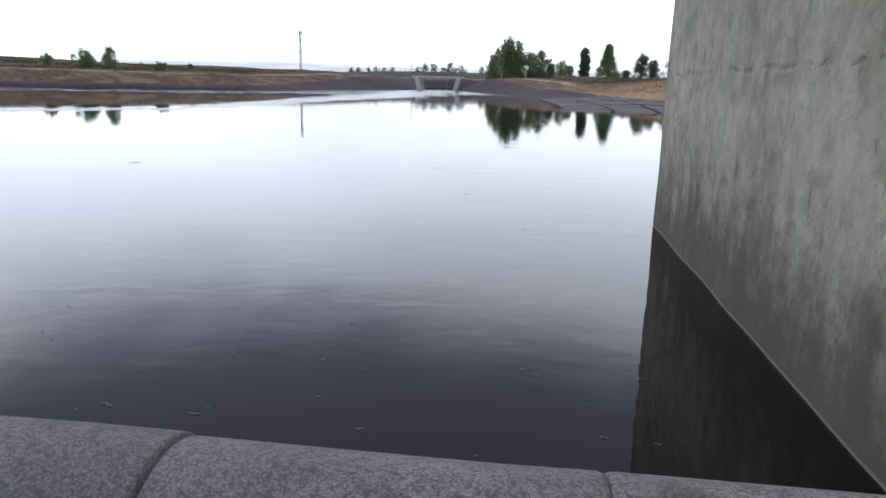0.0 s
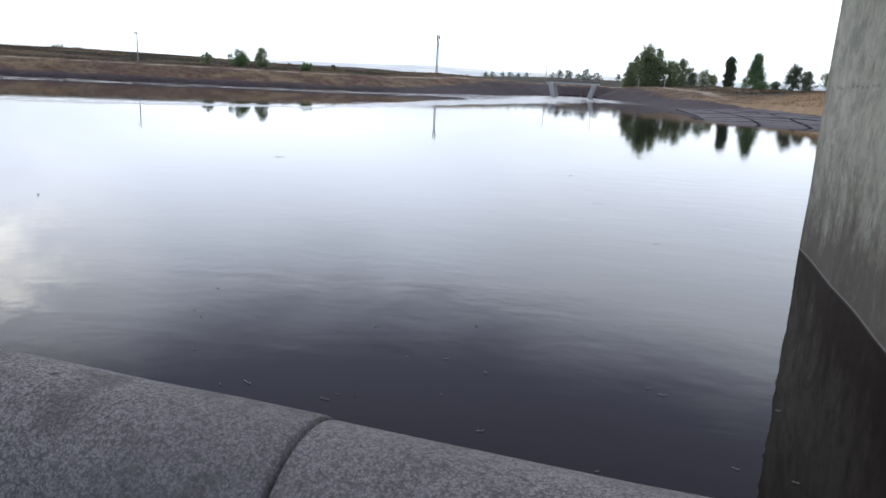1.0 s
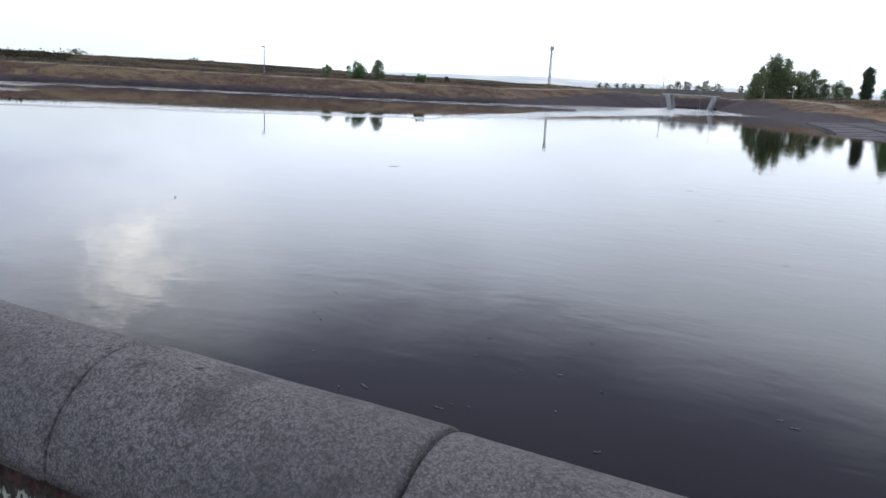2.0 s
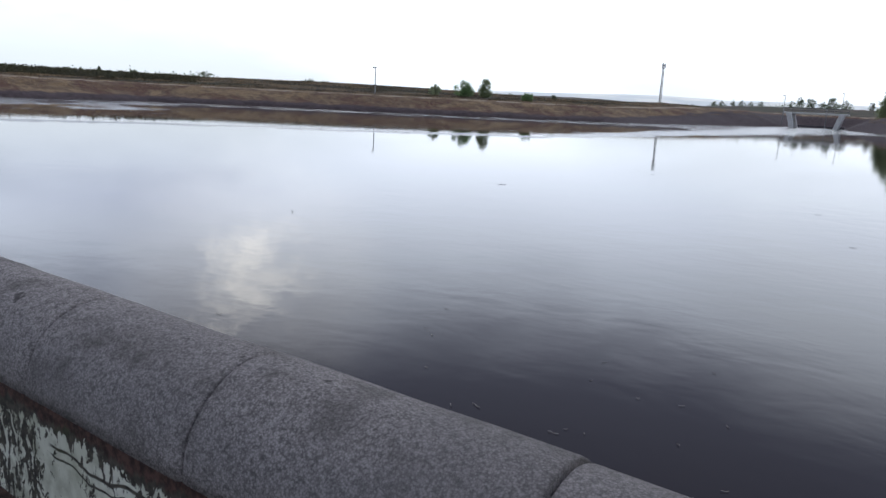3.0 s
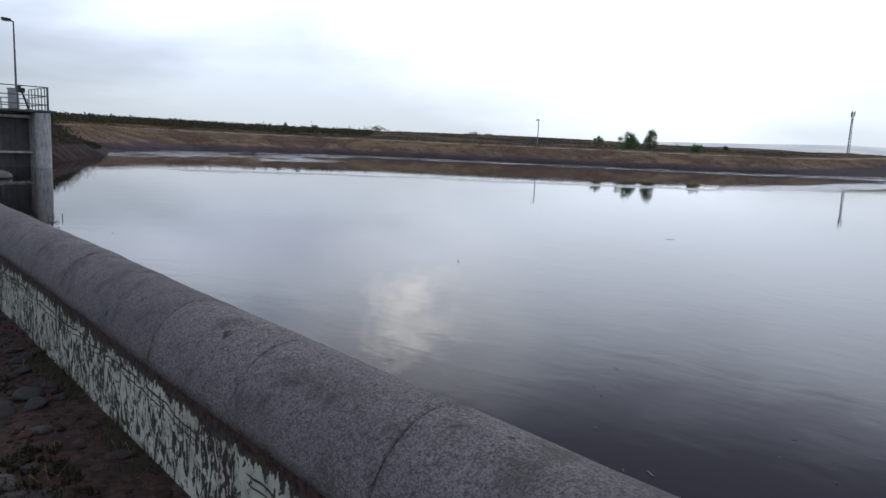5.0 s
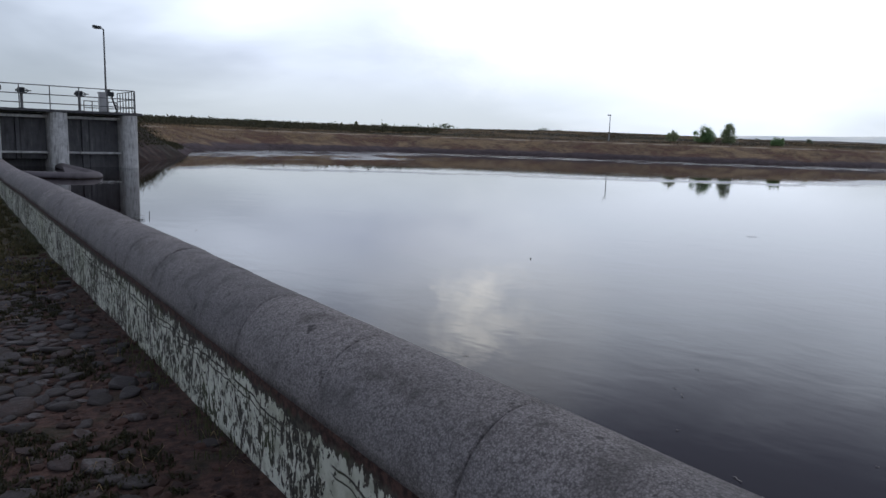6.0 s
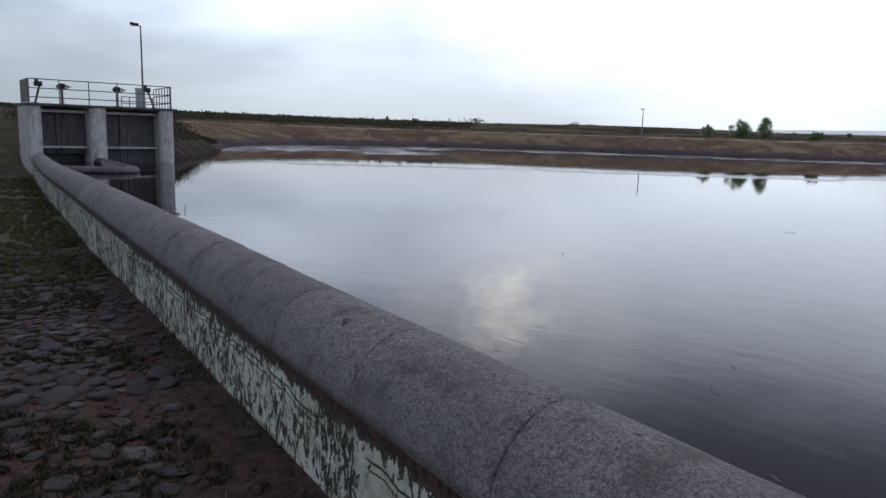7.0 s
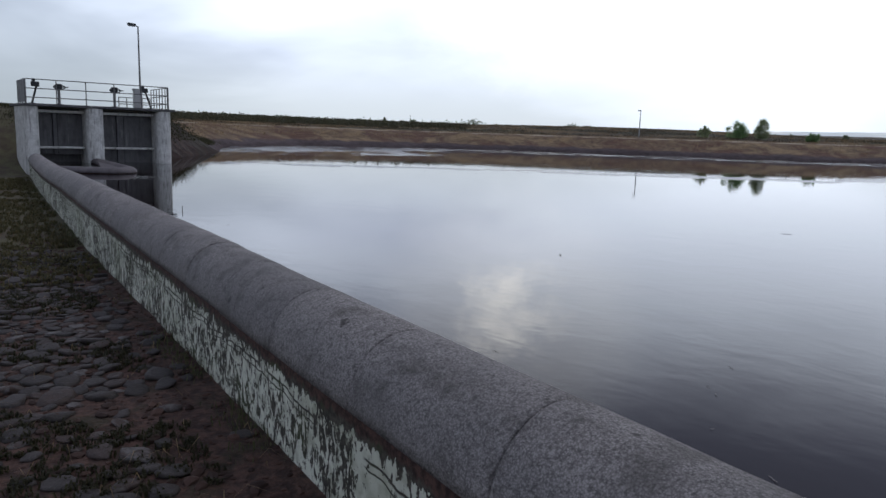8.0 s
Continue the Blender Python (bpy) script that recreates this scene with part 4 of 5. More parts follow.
def build_tree(label, at, height, width, mat, shape, seed, category="tree", bare=0.14, dense=1.0):
    rnd = random.Random(seed)
    tree = tagged(new("bush" if category == "bush" else "tree"), label, category, group="bushes on the bank" if category == "bush" else "trees beyond the bank")
    tree.location = (at[0], at[1], at[2] - 0.1)
    trunk = bmesh.new()
    r = height * 0.022
    lean = Vector((rnd.uniform(-0.04, 0.04), rnd.uniform(-0.04, 0.04), 1)) * height
    rod(trunk, (0, 0, 0), lean * 0.55, r, r * 0.6, 7)
    rod(trunk, lean * 0.55, lean * 0.92, r * 0.6, r * 0.15, 6)
    clumps = []
    heads = []
    for _ in range(7):
        reach = rnd.uniform(0.1, 0.78)
        heads.append((rnd.uniform(0, math.tau), reach * width / 2, 1 - 0.5 * reach * rnd.uniform(0.5, 1.25)))
    heads[0] = (0.0, 0.0, 1.0)
    count = int(84 * dense)
    for i in range(count):
        f = bare + (1 - bare) * (i + rnd.random()) / count
        g = (f - bare) / (1 - bare)
        if shape == "cone":
            env = (1 - g) ** 0.85 * min(1, g * 8 + 0.35)
        elif shape == "column":
            env = math.sin(math.pi * min(1, 0.12 + g * 0.86)) ** 0.5
        else:
            env = math.sin(math.pi * min(1, (0.34 if bare < 0.06 else 0.16) + (0.62 if bare < 0.06 else 0.8) * g)) ** 0.6 * (0.8 + 0.2 * math.sin(9 * g + seed))
        a = rnd.uniform(0, math.tau)
        rad = width / 2 * env * math.sqrt(rnd.uniform(0.1, 1.0))
        size = width * rnd.uniform(0.13, 0.24) * (0.6 if shape == "cone" else 1)
        size = min(size, height * 0.14)
        c = Vector((rad * math.cos(a), rad * math.sin(a), f * height - size * 0.5))
        if shape == "round":
            turn, reach, tip = heads[i % 7]
            rise = bare + (tip - bare) * rnd.random() ** 0.8
            spread_out = width * 0.33 * math.sqrt(max(1 - (rise / tip) ** 3, 0.03)) * math.sqrt(rnd.random())
            size = min(width * rnd.uniform(0.08, 0.17), height * 0.12)
            lift = 0.55 + 0.45 * min(rise / tip * 1.6, 1.0)
            c = Vector((reach * lift * math.cos(turn) + spread_out * math.cos(a), reach * lift * math.sin(turn) + spread_out * math.sin(a), rise * height - size * 0.6))
        clumps.append((c, size))
        if i % 4 == 0:
            s0 = lean * max(f - 0.22, 0.1)
            rod(trunk, s0, c, r * 0.35, r * 0.08, 5)
    part("trunk", trunk, BARK, tree)
    crown = new("crown", crown_mesh("crown", clumps, 100, max(height * 0.017, 0.06), mat, rnd))
    crown.parent = tree
    return tree


def tree_at(label, yaw, top, d, wide, mat, shape, seed, **more):
    """wide: the crown's width in degrees; top: its tip over the horizon in degrees."""
    x, y, z = far_point(yaw, d)
    height = 1.7 + d * math.tan(radians(top)) - z
    return build_tree(label, (x, y, z), height, d * math.tan(radians(wide)) * (1.25 if shape == "round" else 1.12), mat, shape, seed, **more)


D = 195
tree_at("broad dense green poplar beyond the grassy bank", -1.7, 3.75, D, 1.5, LEAF, "round", 1, bare=0.02, dense=1.5)
tree_at("tall green poplar beside a larger one", -0.85, 2.95, D + 4, 1.0, LEAF, "round", 2, bare=0.02, dense=1.2)
tree_at("green poplar with an uneven crown", -2.5, 3.45, D + 3, 1.15, LEAF, "round", 3, bare=0.02, dense=1.2)
tree_at("smaller green poplar at the edge of a clump", -3.4, 2.75, D + 6, 1.2, LEAF, "round", 4, bare=0.02)
tree_at("slim green poplar with loose branches", -4.3, 2.85, D + 2, 1.25, LEAF, "round", 5, bare=0.03, dense=1.2)
tree_at("low rounded green shrub under the poplars", -0.45, 2.2, D - 2, 0.9, LEAF, "round", 6, bare=0.0)
tree_at("small dark green conifer beside the clump", -5.05, 1.75, D - 6, 0.5, PINE, "column", 7, bare=0.0)
tree_at("rounded green tree standing alone", -5.8, 2.2, D + 5, 1.2, LEAF, "round", 8, bare=0.02)
tree_at("small green tree beside a rounded one", -6.45, 1.8, D + 8, 0.8, LEAF, "round", 9, bare=0.02)
tree_at("narrow dark green cypress", -7.62, 2.95, D, 0.72, PINE, "column", 10, bare=0.0, dense=1.5)
tree_at("fresh green maple with a pointed crown", -9.4, 3.2, D - 5, 1.85, BRIGHT, "cone", 11, bare=0.03, dense=1.6)
tree_at("dark green tree with a loose crown", -11.9, 2.7, D + 10, 1.1, PINE, "round", 12, bare=0.02)
tree_at("dark green tree on the field edge", -12.75, 2.3, D + 12, 1.0, PINE, "round", 13, bare=0.02)
tree_at("low dark shrub on the field edge", -10.8, 1.55, D + 10, 0.6, PINE, "round", 14, bare=0.0)
tree_at("green field tree half hidden by the pier", -14.3, 2.5, D, 1.2, LEAF, "round", 15, bare=0.02)
for k, (yaw, top, wide) in enumerate(((2.9, 1.75, 0.7), (1.9, 1.6, 0.75), (0.4, 1.55, 0.32), (4.1, 1.75, 0.8), (4.9, 1.6, 0.7), (5.4, 1.35, 0.5), (3.4, 1.4, 0.7), (2.4, 1.35, 0.6), (9.3, 1.25, 0.35), (8.7, 1.22, 0.35), (8.1, 1.2, 0.3), (7.4, 1.22, 0.4), (10.1, 1.15, 0.35), (10.6, 1.1, 0.3))):
    tree_at("distant dark green field tree", yaw, top, 330 + 13 * (k % 4), wide, PINE, "round", 30 + k, bare=0.03, dense=0.5)
tree_at("dense dark green bush on the bank", 29.8, 1.86, 118, 1.15, BRIGHT, "round", 50, category="bush", bare=0.0, dense=1.2)
tree_at("upright green birch sapling on the bank", 28.0, 1.95, 119, 0.85, LEAF, "column", 51, category="bush", bare=0.05)
tree_at("ragged green bush on the bank", 31.95, 1.4, 118, 0.95, LEAF, "round", 52, category="bush", bare=0.0, dense=0.6)
tree_at("small green bush on the bank", 24.7, 1.15, 117, 0.75, BRIGHT, "round", 53, category="bush", bare=0.0, dense=0.6)
tree_at("tiny dark bush on the far crest", 22.6, 1.05, 140, 0.35, PINE, "round", 54, category="bush", bare=0.0, dense=0.4)
tree_at("rounded dark tree on the skyline", 49.5, 1.42, 250, 1.6, PINE, "round", 55, bare=0.0)
tree_at("flat dark skyline bush beside a tree", 47.4, 1.05, 255, 1.6, PINE, "round", 56, bare=0.0)
tree_at("dark skyline tree above the field", 41.8, 1.3, 260, 1.0, PINE, "round", 57, bare=0.0)
tree_at("dark skyline tree with wide crown", 40.6, 1.2, 262, 1.3, PINE, "round", 58, bare=0.0)
tree_at("small pointed tree on the skyline", 56.8, 1.3, 250, 0.5, PINE, "cone", 59, bare=0.0)
tree_at("small round tree on the skyline", 54.5, 1.25, 250, 0.6, PINE, "round", 60, bare=0.0)


def hedges():
    """Low far hedgerows that break the skyline."""
    rnd = random.Random(8)
    clumps = []
    for y0, y1, d, lo, hi in ((-20, 11, 420, 1.5, 4.0), (12, 26, 330, 0.2, 0.6), (26, 50, 270, 0.2, 0.9), (50, 60, 245, 0.3, 1.3), (58, 82, 225, 0.3, 0.6), (-18, -6, 260, 0.3, 1.2)):
        yaw = y0
        while yaw < y1:
            x, y, z = far_point(yaw, d + rnd.uniform(-12, 12))
            h = rnd.uniform(lo, hi) * (0.6 + 0.8 * abs(noise.noise(Vector((yaw * 0.7, d, 0)))))
            if noise.noise(Vector((yaw * 0.35, d * 0.1, 3))) > -0.12:
                clumps.append((Vector((x, y, z + h * 0.4)), h))
            yaw += rnd.uniform(0.05, 0.14)
    ob = new("hedgerow", crown_mesh("hedgerow", clumps, 16, 0.34, PINE, rnd))
    tagged(ob, "dark ragged hedgerows along the far fields", "hedge", kind="stuff")


hedges()


def thicket():
    """Unbroken low thicket on the rise behind the bank, beyond the sluice."""
    rnd = random.Random(18)
    clumps = []
    for _ in range(6000):
        yaw = rnd.uniform(50, 74)
        x, y, z = far_point(yaw, rnd.uniform(118, 235))
        h = rnd.uniform(0.12, 0.34) * min(1.0, (yaw - 48) / 8)
        clumps.append((Vector((x, y, z + h * 0.2)), h * 1.6))
    tagged(new("thicket", crown_mesh("thicket", clumps, 14, 0.24, THICKET, rnd)), "dark low thicket covering the far rise", "bushes", kind="stuff")


thicket()


# ---- concrete apron of slabs on the grassy shore ----
def build_apron():
    apron = tagged(new("apron"), "wet concrete slab lining sloping into the water", "apron", kind="structure")
    rnd = random.Random(5)
    for i in range(-1, 10):
        for j in range(0, 24):
            x0, y0 = 6.9 + 3.2 * i, 51.4 + 2.3 * j
            if i < 0 or y0 > 84 or float(lie(np.array([x0 + 1.6]), np.array([y0 + 1.1]))[1][0]) > 9.5:
                continue
            bm = bmesh.new()
            w0, d0 = 3.2 - 0.3, 2.3 - 0.3
            cs = [(x0 + 0.11, y0 + 0.05), (x0 + 0.11 + w0, y0 + 0.05), (x0 + 0.11 + w0, y0 + 0.05 + d0), (x0 + 0.11, y0 + 0.05 + d0)]
            up0 = 0.14 + rnd.uniform(-0.015, 0.02)
            zs = [max(v, -0.15) for v in lie(np.array([c[0] for c in cs]), np.array([c[1] for c in cs]))[0].tolist()]
            tops = [bm.verts.new((c[0], c[1], z + up0)) for c, z in zip(cs, zs)]
            lows = [bm.verts.new((c[0], c[1], z - 0.12)) for c, z in zip(cs, zs)]
            bm.faces.new(tops)
            bm.faces.new(lows[::-1])
            for k in range(4):
                m = (k + 1) % 4
                bm.faces.new((lows[k], lows[m], tops[m], tops[k]))
            part("slab", bm, SLAB, apron)


build_apron()


# ---- things on the water ----
def floating(x, y, length, turn, mat, name, label, rnd):
    bm = bmesh.new()
    n = 5
    pts = [Vector((length * (i / (n - 1) - 0.5), 0.04 * length * math.sin(i * 1.7 + turn), 0.004 + 0.006 * math.sin(i * 2.1))) for i in range(n)]
    for a, b in zip(pts, pts[1:]):
        rod(bm, a, b, 0.001 + 0.022 * length * rnd.uniform(0.3, 1.0), 0.001 + 0.016 * length, 6)
    ob = part(name, bm, mat, None, smooth=True)
    ob.matrix_basis = pose(x, y, 0.003, 0, 0, turn * 57) @ Matrix.Diagonal((1, 1.3, 0.5, 1))
    tagged(ob, label, "debris", group="bits floating on the water")


rnd = random.Random(12)
floating(0.62, 10.65, 0.1, 0.3, TWIG, "floating_leaf", "small dark leaf floating on the water", rnd)
PALE_BITS = [(-0.57, 2.92, 0.08), (-0.53, 3.0, 0.03), (-0.43, 3.01, 0.02), (1.15, 3.7, 0.06), (1.22, 3.63, 0.07), (-1.18, 2.89, 0.04), (0.88, 2.65, 0.03), (1.51, 2.89, 0.05), (1.76, 2.85, 0.04),
             (-1.6, 3.29, 0.03), (-1.91, 3.85, 0.05), (1.84, 3.64, 0.04), (0.3, 2.85, 0.05), (0.19, 3.58, 0.04), (-0.09, 3.71, 0.05), (-0.33, 3.65, 0.03), (0.01, 3.19, 0.03), (-0.66, 3.75, 0.03), (-1.06, 2.97, 0.09)]
DARK_BITS = [(-2.17, 4.49, 0.05), (-0.69, 4.11, 0.04), (-0.03, 4.39, 0.04), (-0.01, 14.05, 0.12), (1.38, 7.98, 0.07), (-6.45, 7.23, 0.17), (-3.45, 3.22, 0.05), (-2.03, 3.95, 0.03), (-11.55, 4.16, 0.13), (-6.05, 13.25, 0.2)]
for k, (x, y, l) in enumerate(PALE_BITS + DARK_BITS):
    kind, a, l = k < len(PALE_BITS), 0.8 * math.sin(k * 2.3), l * (0.75 if k < len(PALE_BITS) else 1.0)
    floating(x, y, l, a, FOAM if kind else TWIG, "floating_twig", "pale scrap of reed floating on the water" if kind else "dark twig floating on the water", rnd)


# ---- stones, weeds and litter at the foot of the wall ----
def stone_mesh(seed):
    bm = bmesh.new()
    bmesh.ops.create_icosphere(bm, subdivisions=2, radius=0.5)
    rr = random.Random(seed)
    off = Vector((rr.uniform(-9, 9), rr.uniform(-9, 9), rr.uniform(-9, 9)))
    cuts = [(Vector((rr.gauss(0, 1), rr.gauss(0, 1), rr.gauss(0, 0.5))).normalized(), rr.uniform(0.27, 0.4)) for _ in range(10)]
    cuts.append((Vector((rr.uniform(-0.25, 0.25), rr.uniform(-0.25, 0.25), 1)).normalized(), 0.2))
    for v in bm.verts:
        for n, d in cuts:
            over = v.co.dot(n) - d
            if over > 0:
                v.co -= n * over * 0.95
        v.co *= 1 + 0.14 * noise.noise(v.co * 2.6 + off)
        v.co.z = max(v.co.z, -0.3)
    return finish_mesh("stone", bm, STONE, True)


def stone_material(single=True):
    mat, k = material("grey_field_stone")
    p = place(k)
    f = k.noise(p, 16.0, 5.0, 0.6)
    r = chance(k) if single else island(k)
    tone = k.mix(r, (0.022, 0.0165, 0.0155), (0.078, 0.066, 0.064))
    tone = k.mix(k.step(r, 0.62, 0.72), tone, (0.045, 0.026, 0.021))
    tone = k.mix(k.step(f, 0.4, 0.7, 0.0, 0.6), tone, (0.022, 0.018, 0.016))
    tone = k.mix(k.step(k.noise(p, 45.0, 3.0), 0.6, 0.75, 0.0, 0.4), tone, (0.16, 0.16, 0.16))
    tone = k.mix(k.math("MULTIPLY", k.step(r, 0.86, 0.9), k.step(k.noise(p, 9.0, 5.0, 0.7), 0.42, 0.6, 0.0, 0.7)), tone, (0.16, 0.155, 0.155))
    tone = k.mix(k.step(k.noise(p, 5.0, 5.0, 0.7), 0.52, 0.64, 0.0, 0.75), tone, (0.02, 0.012, 0.009))
    finish(k, tone, 0.68, k.math("ADD", f, k.math("MULTIPLY", k.noise(p, 70.0), 0.5)), 0.6, 0.02)
    return mat


STONE = stone_material()
COBBLE = stone_material(False)
stones = [stone_mesh(k) for k in range(10)]


def lay_stones():
    rnd = random.Random(21)
    taken, spots = {}, []
    for _ in range(50000):
        s = rnd.uniform(2.0, 15.5)
        off = -rnd.uniform(0.12, 4.6)
        size = rnd.uniform(0.1, 0.19) if rnd.random() < 0.6 else rnd.uniform(0.17, 0.29)
        p, u, n = smooth_wall(s)
        x, y = p.x + n.x * off, p.y + n.y * off
        if off > -0.6 + 0.25 * noise.noise(Vector((s, 0, 0))) and rnd.random() < 0.93:
            continue
        if noise.noise(Vector((x * 0.55, y * 0.8, 4.0))) > 0.32 and rnd.random() < 0.8:
            continue
        if x > -4.3 + 0.8 * noise.noise(Vector((y * 0.9, 3, 0))) and rnd.random() < 0.93 or x < -9.5 and rnd.random() < (-9.5 - x) / 3.0:
            continue
        cell = (int(x // 0.4), int(y // 0.4))
        near = [q for i in (-1, 0, 1) for j in (-1, 0, 1) for q in taken.get((cell[0] + i, cell[1] + j), ())]
        if any((x - a) ** 2 + (y - b) ** 2 < (0.36 * (size + c)) ** 2 for a, b, c in near):
            continue
        taken.setdefault(cell, []).append((x, y, size))
        spots.append((x, y, size))
    spots.sort(key=lambda q: -q[0])
    zs = lie(np.array([q[0] for q in spots]), np.array([q[1] for q in spots]))[0]
    verts, faces = [], []
    close = 0
    for (x, y, size), z in zip(spots, zs):
        if y > -4.0 and -9.0 < x < -1.2 and close < 300:
            close += 1
            ob = new("stone", rnd.choice(stones))
            ob.parent = ground
            ob.matrix_basis = pose(x, y, float(z) + size * 0.03, rnd.uniform(-9, 9), rnd.uniform(-9, 9), rnd.uniform(0, 360)) @ Matrix.Diagonal((size * rnd.uniform(0.9, 1.35), size * rnd.uniform(0.7, 1.0), size * rnd.uniform(0.32, 0.52), 1))
        else:
            me = stones[rnd.randrange(10)]
            m = pose(x, y, float(z) + size * 0.03, rnd.uniform(-9, 9), rnd.uniform(-9, 9), rnd.uniform(0, 360)) @ Matrix.Diagonal((size * 1.15, size * 0.9, size * 0.42, 1))
            k = len(verts)
            verts += [tuple(m @ v.co) for v in me.vertices]
            faces += [tuple(k + i for i in f.vertices) for f in me.polygons]
    me = bpy.data.meshes.new("cobbles")
    me.from_pydata(verts, [], faces)
    me.materials.append(COBBLE)
    me.shade_smooth()
    tagged(new("cobbles", me), "grey and reddish field stones bedded in dark soil", "stones", kind="stuff")


lay_stones()


def blades(name, label, spots, mat, rnd, count, height, flop=0.5, width=0.006, wide=0.3):
    verts, faces = [], []
    for x, y, z in spots:
        for _ in range(count):
            a = rnd.uniform(0, math.tau)
            h = height * rnd.uniform(0.4, 1.2)
            bx, by = x + rnd.gauss(0, wide) * height, y + rnd.gauss(0, wide) * height
            dx, dy = math.cos(a) * h * flop * rnd.uniform(0.2, 1.4), math.sin(a) * h * flop * rnd.uniform(0.2, 1.4)
            wx, wy = -math.sin(a) * width, math.cos(a) * width
            k = len(verts)
            verts += [(bx - wx, by - wy, z - 0.02), (bx + wx, by + wy, z - 0.02), (bx + dx * 0.4 + wx * 0.7, by + dy * 0.4 + wy * 0.7, z + h * 0.65), (bx + dx * 0.4 - wx * 0.7, by + dy * 0.4 - wy * 0.7, z + h * 0.65), (bx + dx, by + dy, z + h * (1 - 0.4 * flop))]
            faces += [(k, k + 1, k + 2, k + 3), (k + 3, k + 2, k + 4)]
    me = bpy.data.meshes.new(name)
    me.from_pydata(verts, [], faces)
    me.materials.append(mat)
    tagged(new(name, me), label, "grass", kind="stuff")


def near_spots(count, lo, hi, s0, s1, rnd, patchy=0.0):
    out = []
    while len(out) < count:
        s, off = rnd.uniform(s0, s1), -rnd.uniform(lo, hi)
        p, u, n = smooth_wall(s)
        x, y = p.x + n.x * off, p.y + n.y * off
        if noise.noise(Vector((x * 0.7, y * 0.9, 4.0))) < patchy:
            continue
        out.append((x, y))
    zs = lie(np.array([q[0] for q in out]), np.array([q[1] for q in out]))[0]
    return [(x, y, float(z)) for (x, y), z in zip(out, zs)]


rnd = random.Random(33)
blades("weeds", "short dark green weeds between the stones", near_spots(3200, 0.35, 3.6, 2.5, 14.0, rnd, 0.0), WEED, rnd, 12, 0.05, 1.0)
blades("wall_foot_grass", "thin grass tufts along the wall foot", near_spots(420, 0.0, 0.14, 2.5, 30.0, rnd, 0.0), FRESH, rnd, 5, 0.07, 0.8, 0.004, 1.2)
blades("straw_litter", "dry straw stems lying on the stony ground", near_spots(700, 0.05, 4.2, 2.0, 24.0, rnd, -0.3), STRAW, rnd, 2, 0.09, 2.4, 0.0025)
blades("verge_grass", "low green grass near the sluice", near_spots(4200, 0.1, 6.0, 11.5, 34.0, rnd, -0.25), TURF, rnd, 14, 0.09, 0.9, 0.01)


def slope_scrub():
    """Dark scrub on the embankment beside the sluice."""
    rnd = random.Random(52)
    pts = [(rnd.uniform(-64, -34.5), rnd.uniform(4, 26)) for _ in range(9000)]
    arr = np.array(pts)
    z, shore, near, apron, mouth = lie(arr[:, 0], arr[:, 1])
    spots = [(x, y, float(h)) for (x, y), h, s in zip(pts, z, shore) if s > 1.2 and h > 0.25 and (y > 10.3 or y < 3.6 or x < -38)]
    blades("embankment_scrub", "dark low scrub on the embankment slope", spots[:4200], WEED, rnd, 12, 0.11, 1.0, 0.02, 4.0)


slope_scrub()


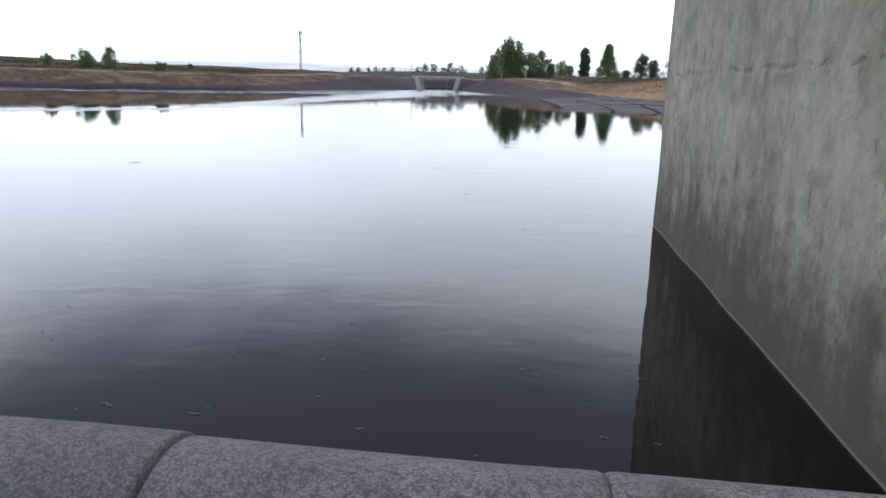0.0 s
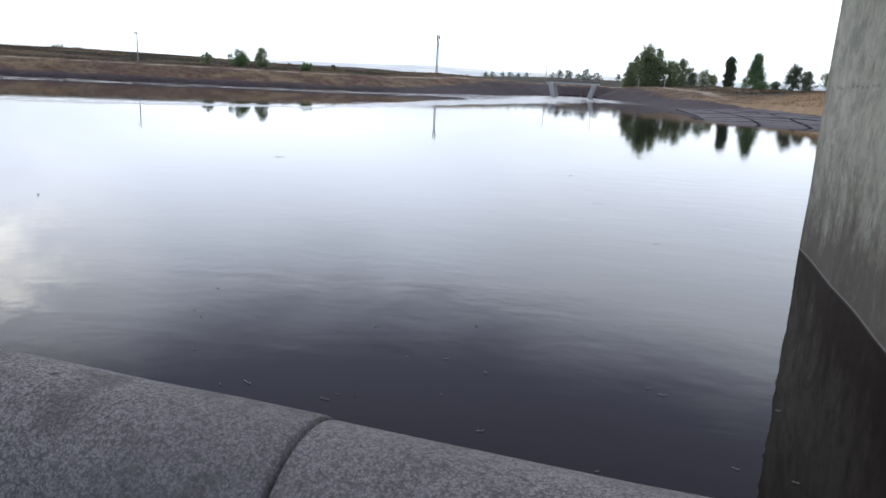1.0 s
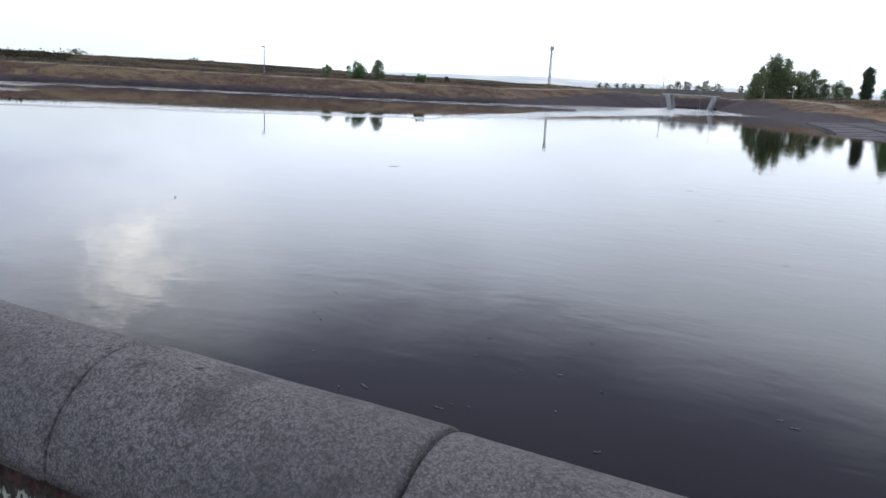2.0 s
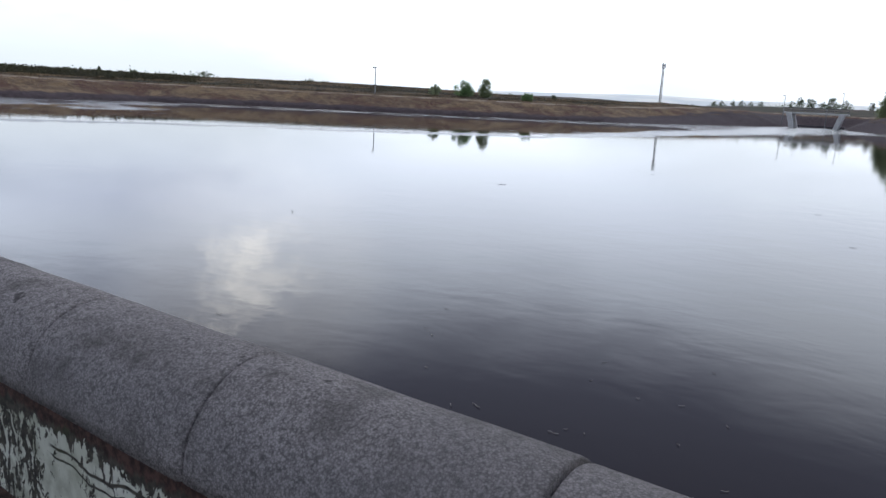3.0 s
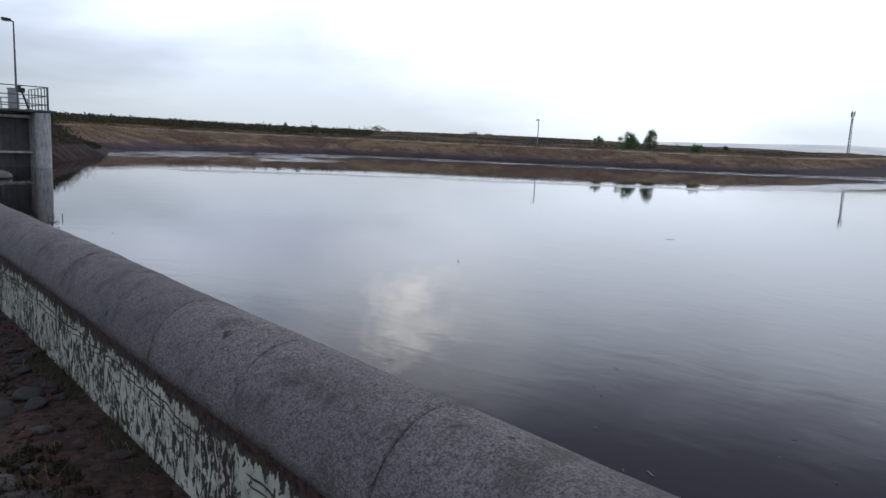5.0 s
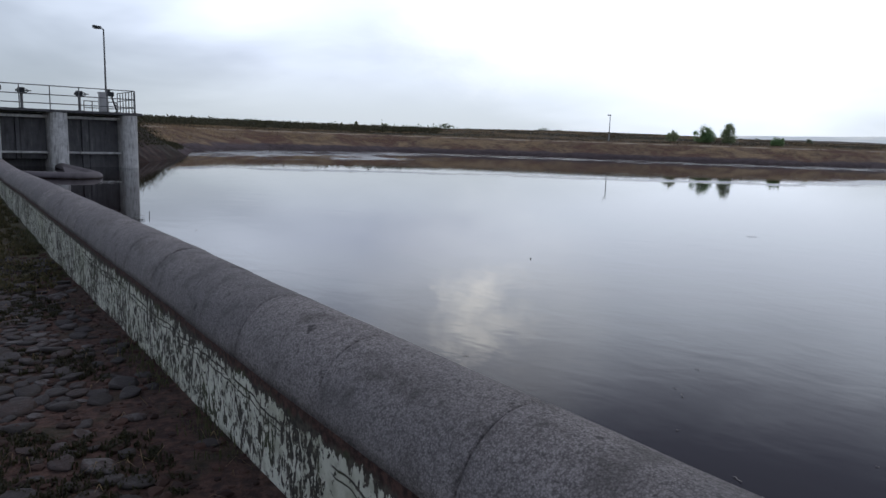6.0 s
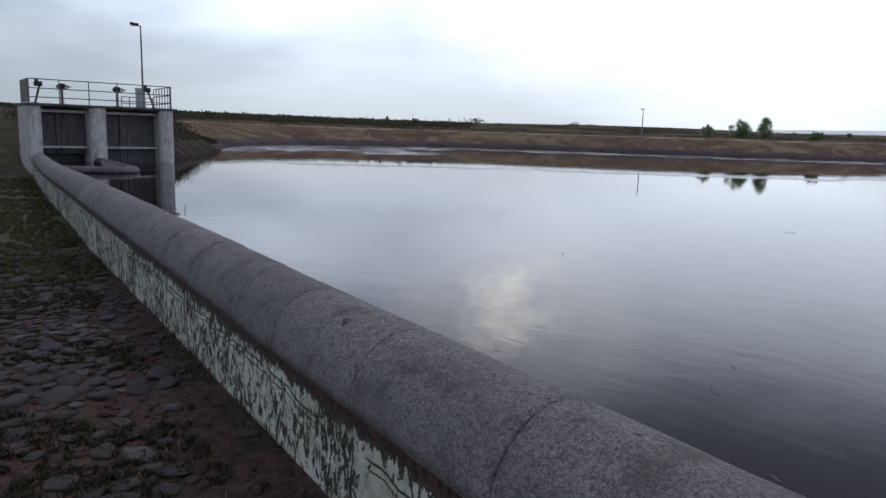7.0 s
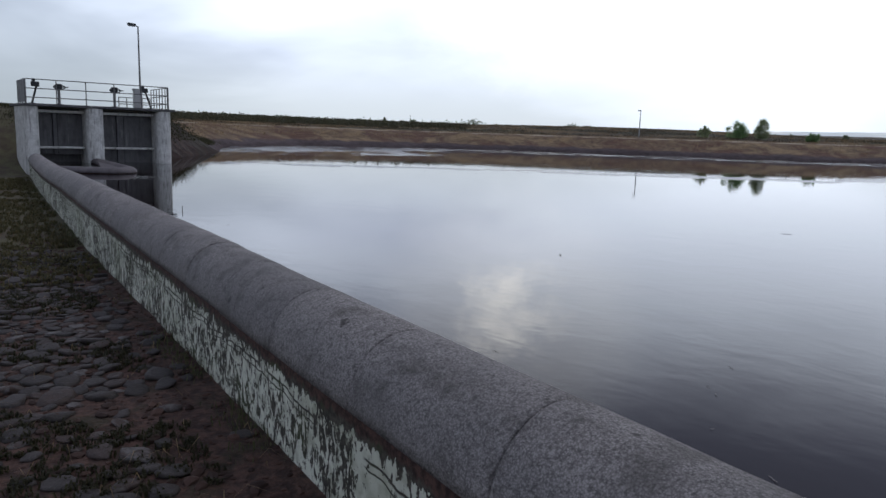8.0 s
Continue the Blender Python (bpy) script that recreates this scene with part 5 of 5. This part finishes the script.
def bank_grass():
    """Dry clumps over the far banks."""
    rnd = random.Random(77)
    pts = []
    for _ in range(60000):
        yaw, d = rnd.uniform(-16, 84), rnd.uniform(45, 170)
        pts.append((0.7 - d * math.sin(radians(yaw)), d * math.cos(radians(yaw))))
    arr = np.array(pts)
    z, shore, near, apron, mouth = lie(arr[:, 0], arr[:, 1])
    dry, green = [], []
    for (x, y), h, s, k, ap in zip(pts, z.tolist(), shore.tolist(), near.tolist(), apron.tolist()):
        first = 3.6 + 10 * ap
        if s < first or (8.0 < s < 10.4 and ap < 0.5) or s > 60 or k > 0.3:
            continue
        v = noise.noise(Vector((x * 0.12, y * 0.12, 1)))
        if v < -0.15 and rnd.random() < 0.6:
            continue
        (dry if v + rnd.uniform(-0.2, 0.2) > 0.0 or s < 12 or ap > 0.2 else green).append((x, y, h))
    blades("bank_grass", "tall dry straw-coloured grass on the bank", dry[:9000], STRAW, rnd, 10, 0.22, 0.9, 0.022, 3.0)
    blades("bank_scrub", "low brown-green scrub behind the bank", green[:7000], SCRUB, rnd, 10, 0.24, 1.0, 0.03, 3.0)


bank_grass()


def soil_crumbs():
    """Clods and grit on the bare soil at the wall foot."""
    rnd = random.Random(91)
    spots = near_spots(5200, 0.0, 3.4, 2.2, 16.0, rnd, -0.9)
    seedm = bmesh.new()
    bmesh.ops.create_icosphere(seedm, subdivisions=1, radius=1.0)
    base = [v.co.copy() for v in seedm.verts]
    tris = [tuple(v.index for v in f.verts) for f in seedm.faces]
    seedm.free()
    verts, faces = [], []
    for x, y, z in spots:
        r = rnd.uniform(0.006, 0.02) if rnd.random() < 0.85 else rnd.uniform(0.02, 0.045)
        k = len(verts)
        sx, sy, sz = rnd.uniform(0.8, 1.5), rnd.uniform(0.7, 1.2), rnd.uniform(0.4, 0.8)
        a = rnd.uniform(0, math.tau)
        c, d = math.cos(a), math.sin(a)
        for b in base:
            j = 1 + rnd.uniform(-0.2, 0.2)
            px, py = b.x * sx * r * j, b.y * sy * r * j
            verts.append((x + c * px - d * py, y + d * px + c * py, z + b.z * sz * r * j + r * 0.15))
        faces += [tuple(k + i for i in t) for t in tris]
    me = bpy.data.meshes.new("soil_crumbs")
    me.from_pydata(verts, [], faces)
    me.materials.append(CRUMB)
    tagged(new("soil_crumbs", me), "dark reddish clods and grit on damp soil", "grit", kind="stuff")


crumb_mat, crumb_tree = material("reddish_clods")
finish(crumb_tree, crumb_tree.mix(island(crumb_tree), (0.025, 0.012, 0.009), (0.1, 0.055, 0.042)), 0.9)
CRUMB = crumb_mat
soil_crumbs()
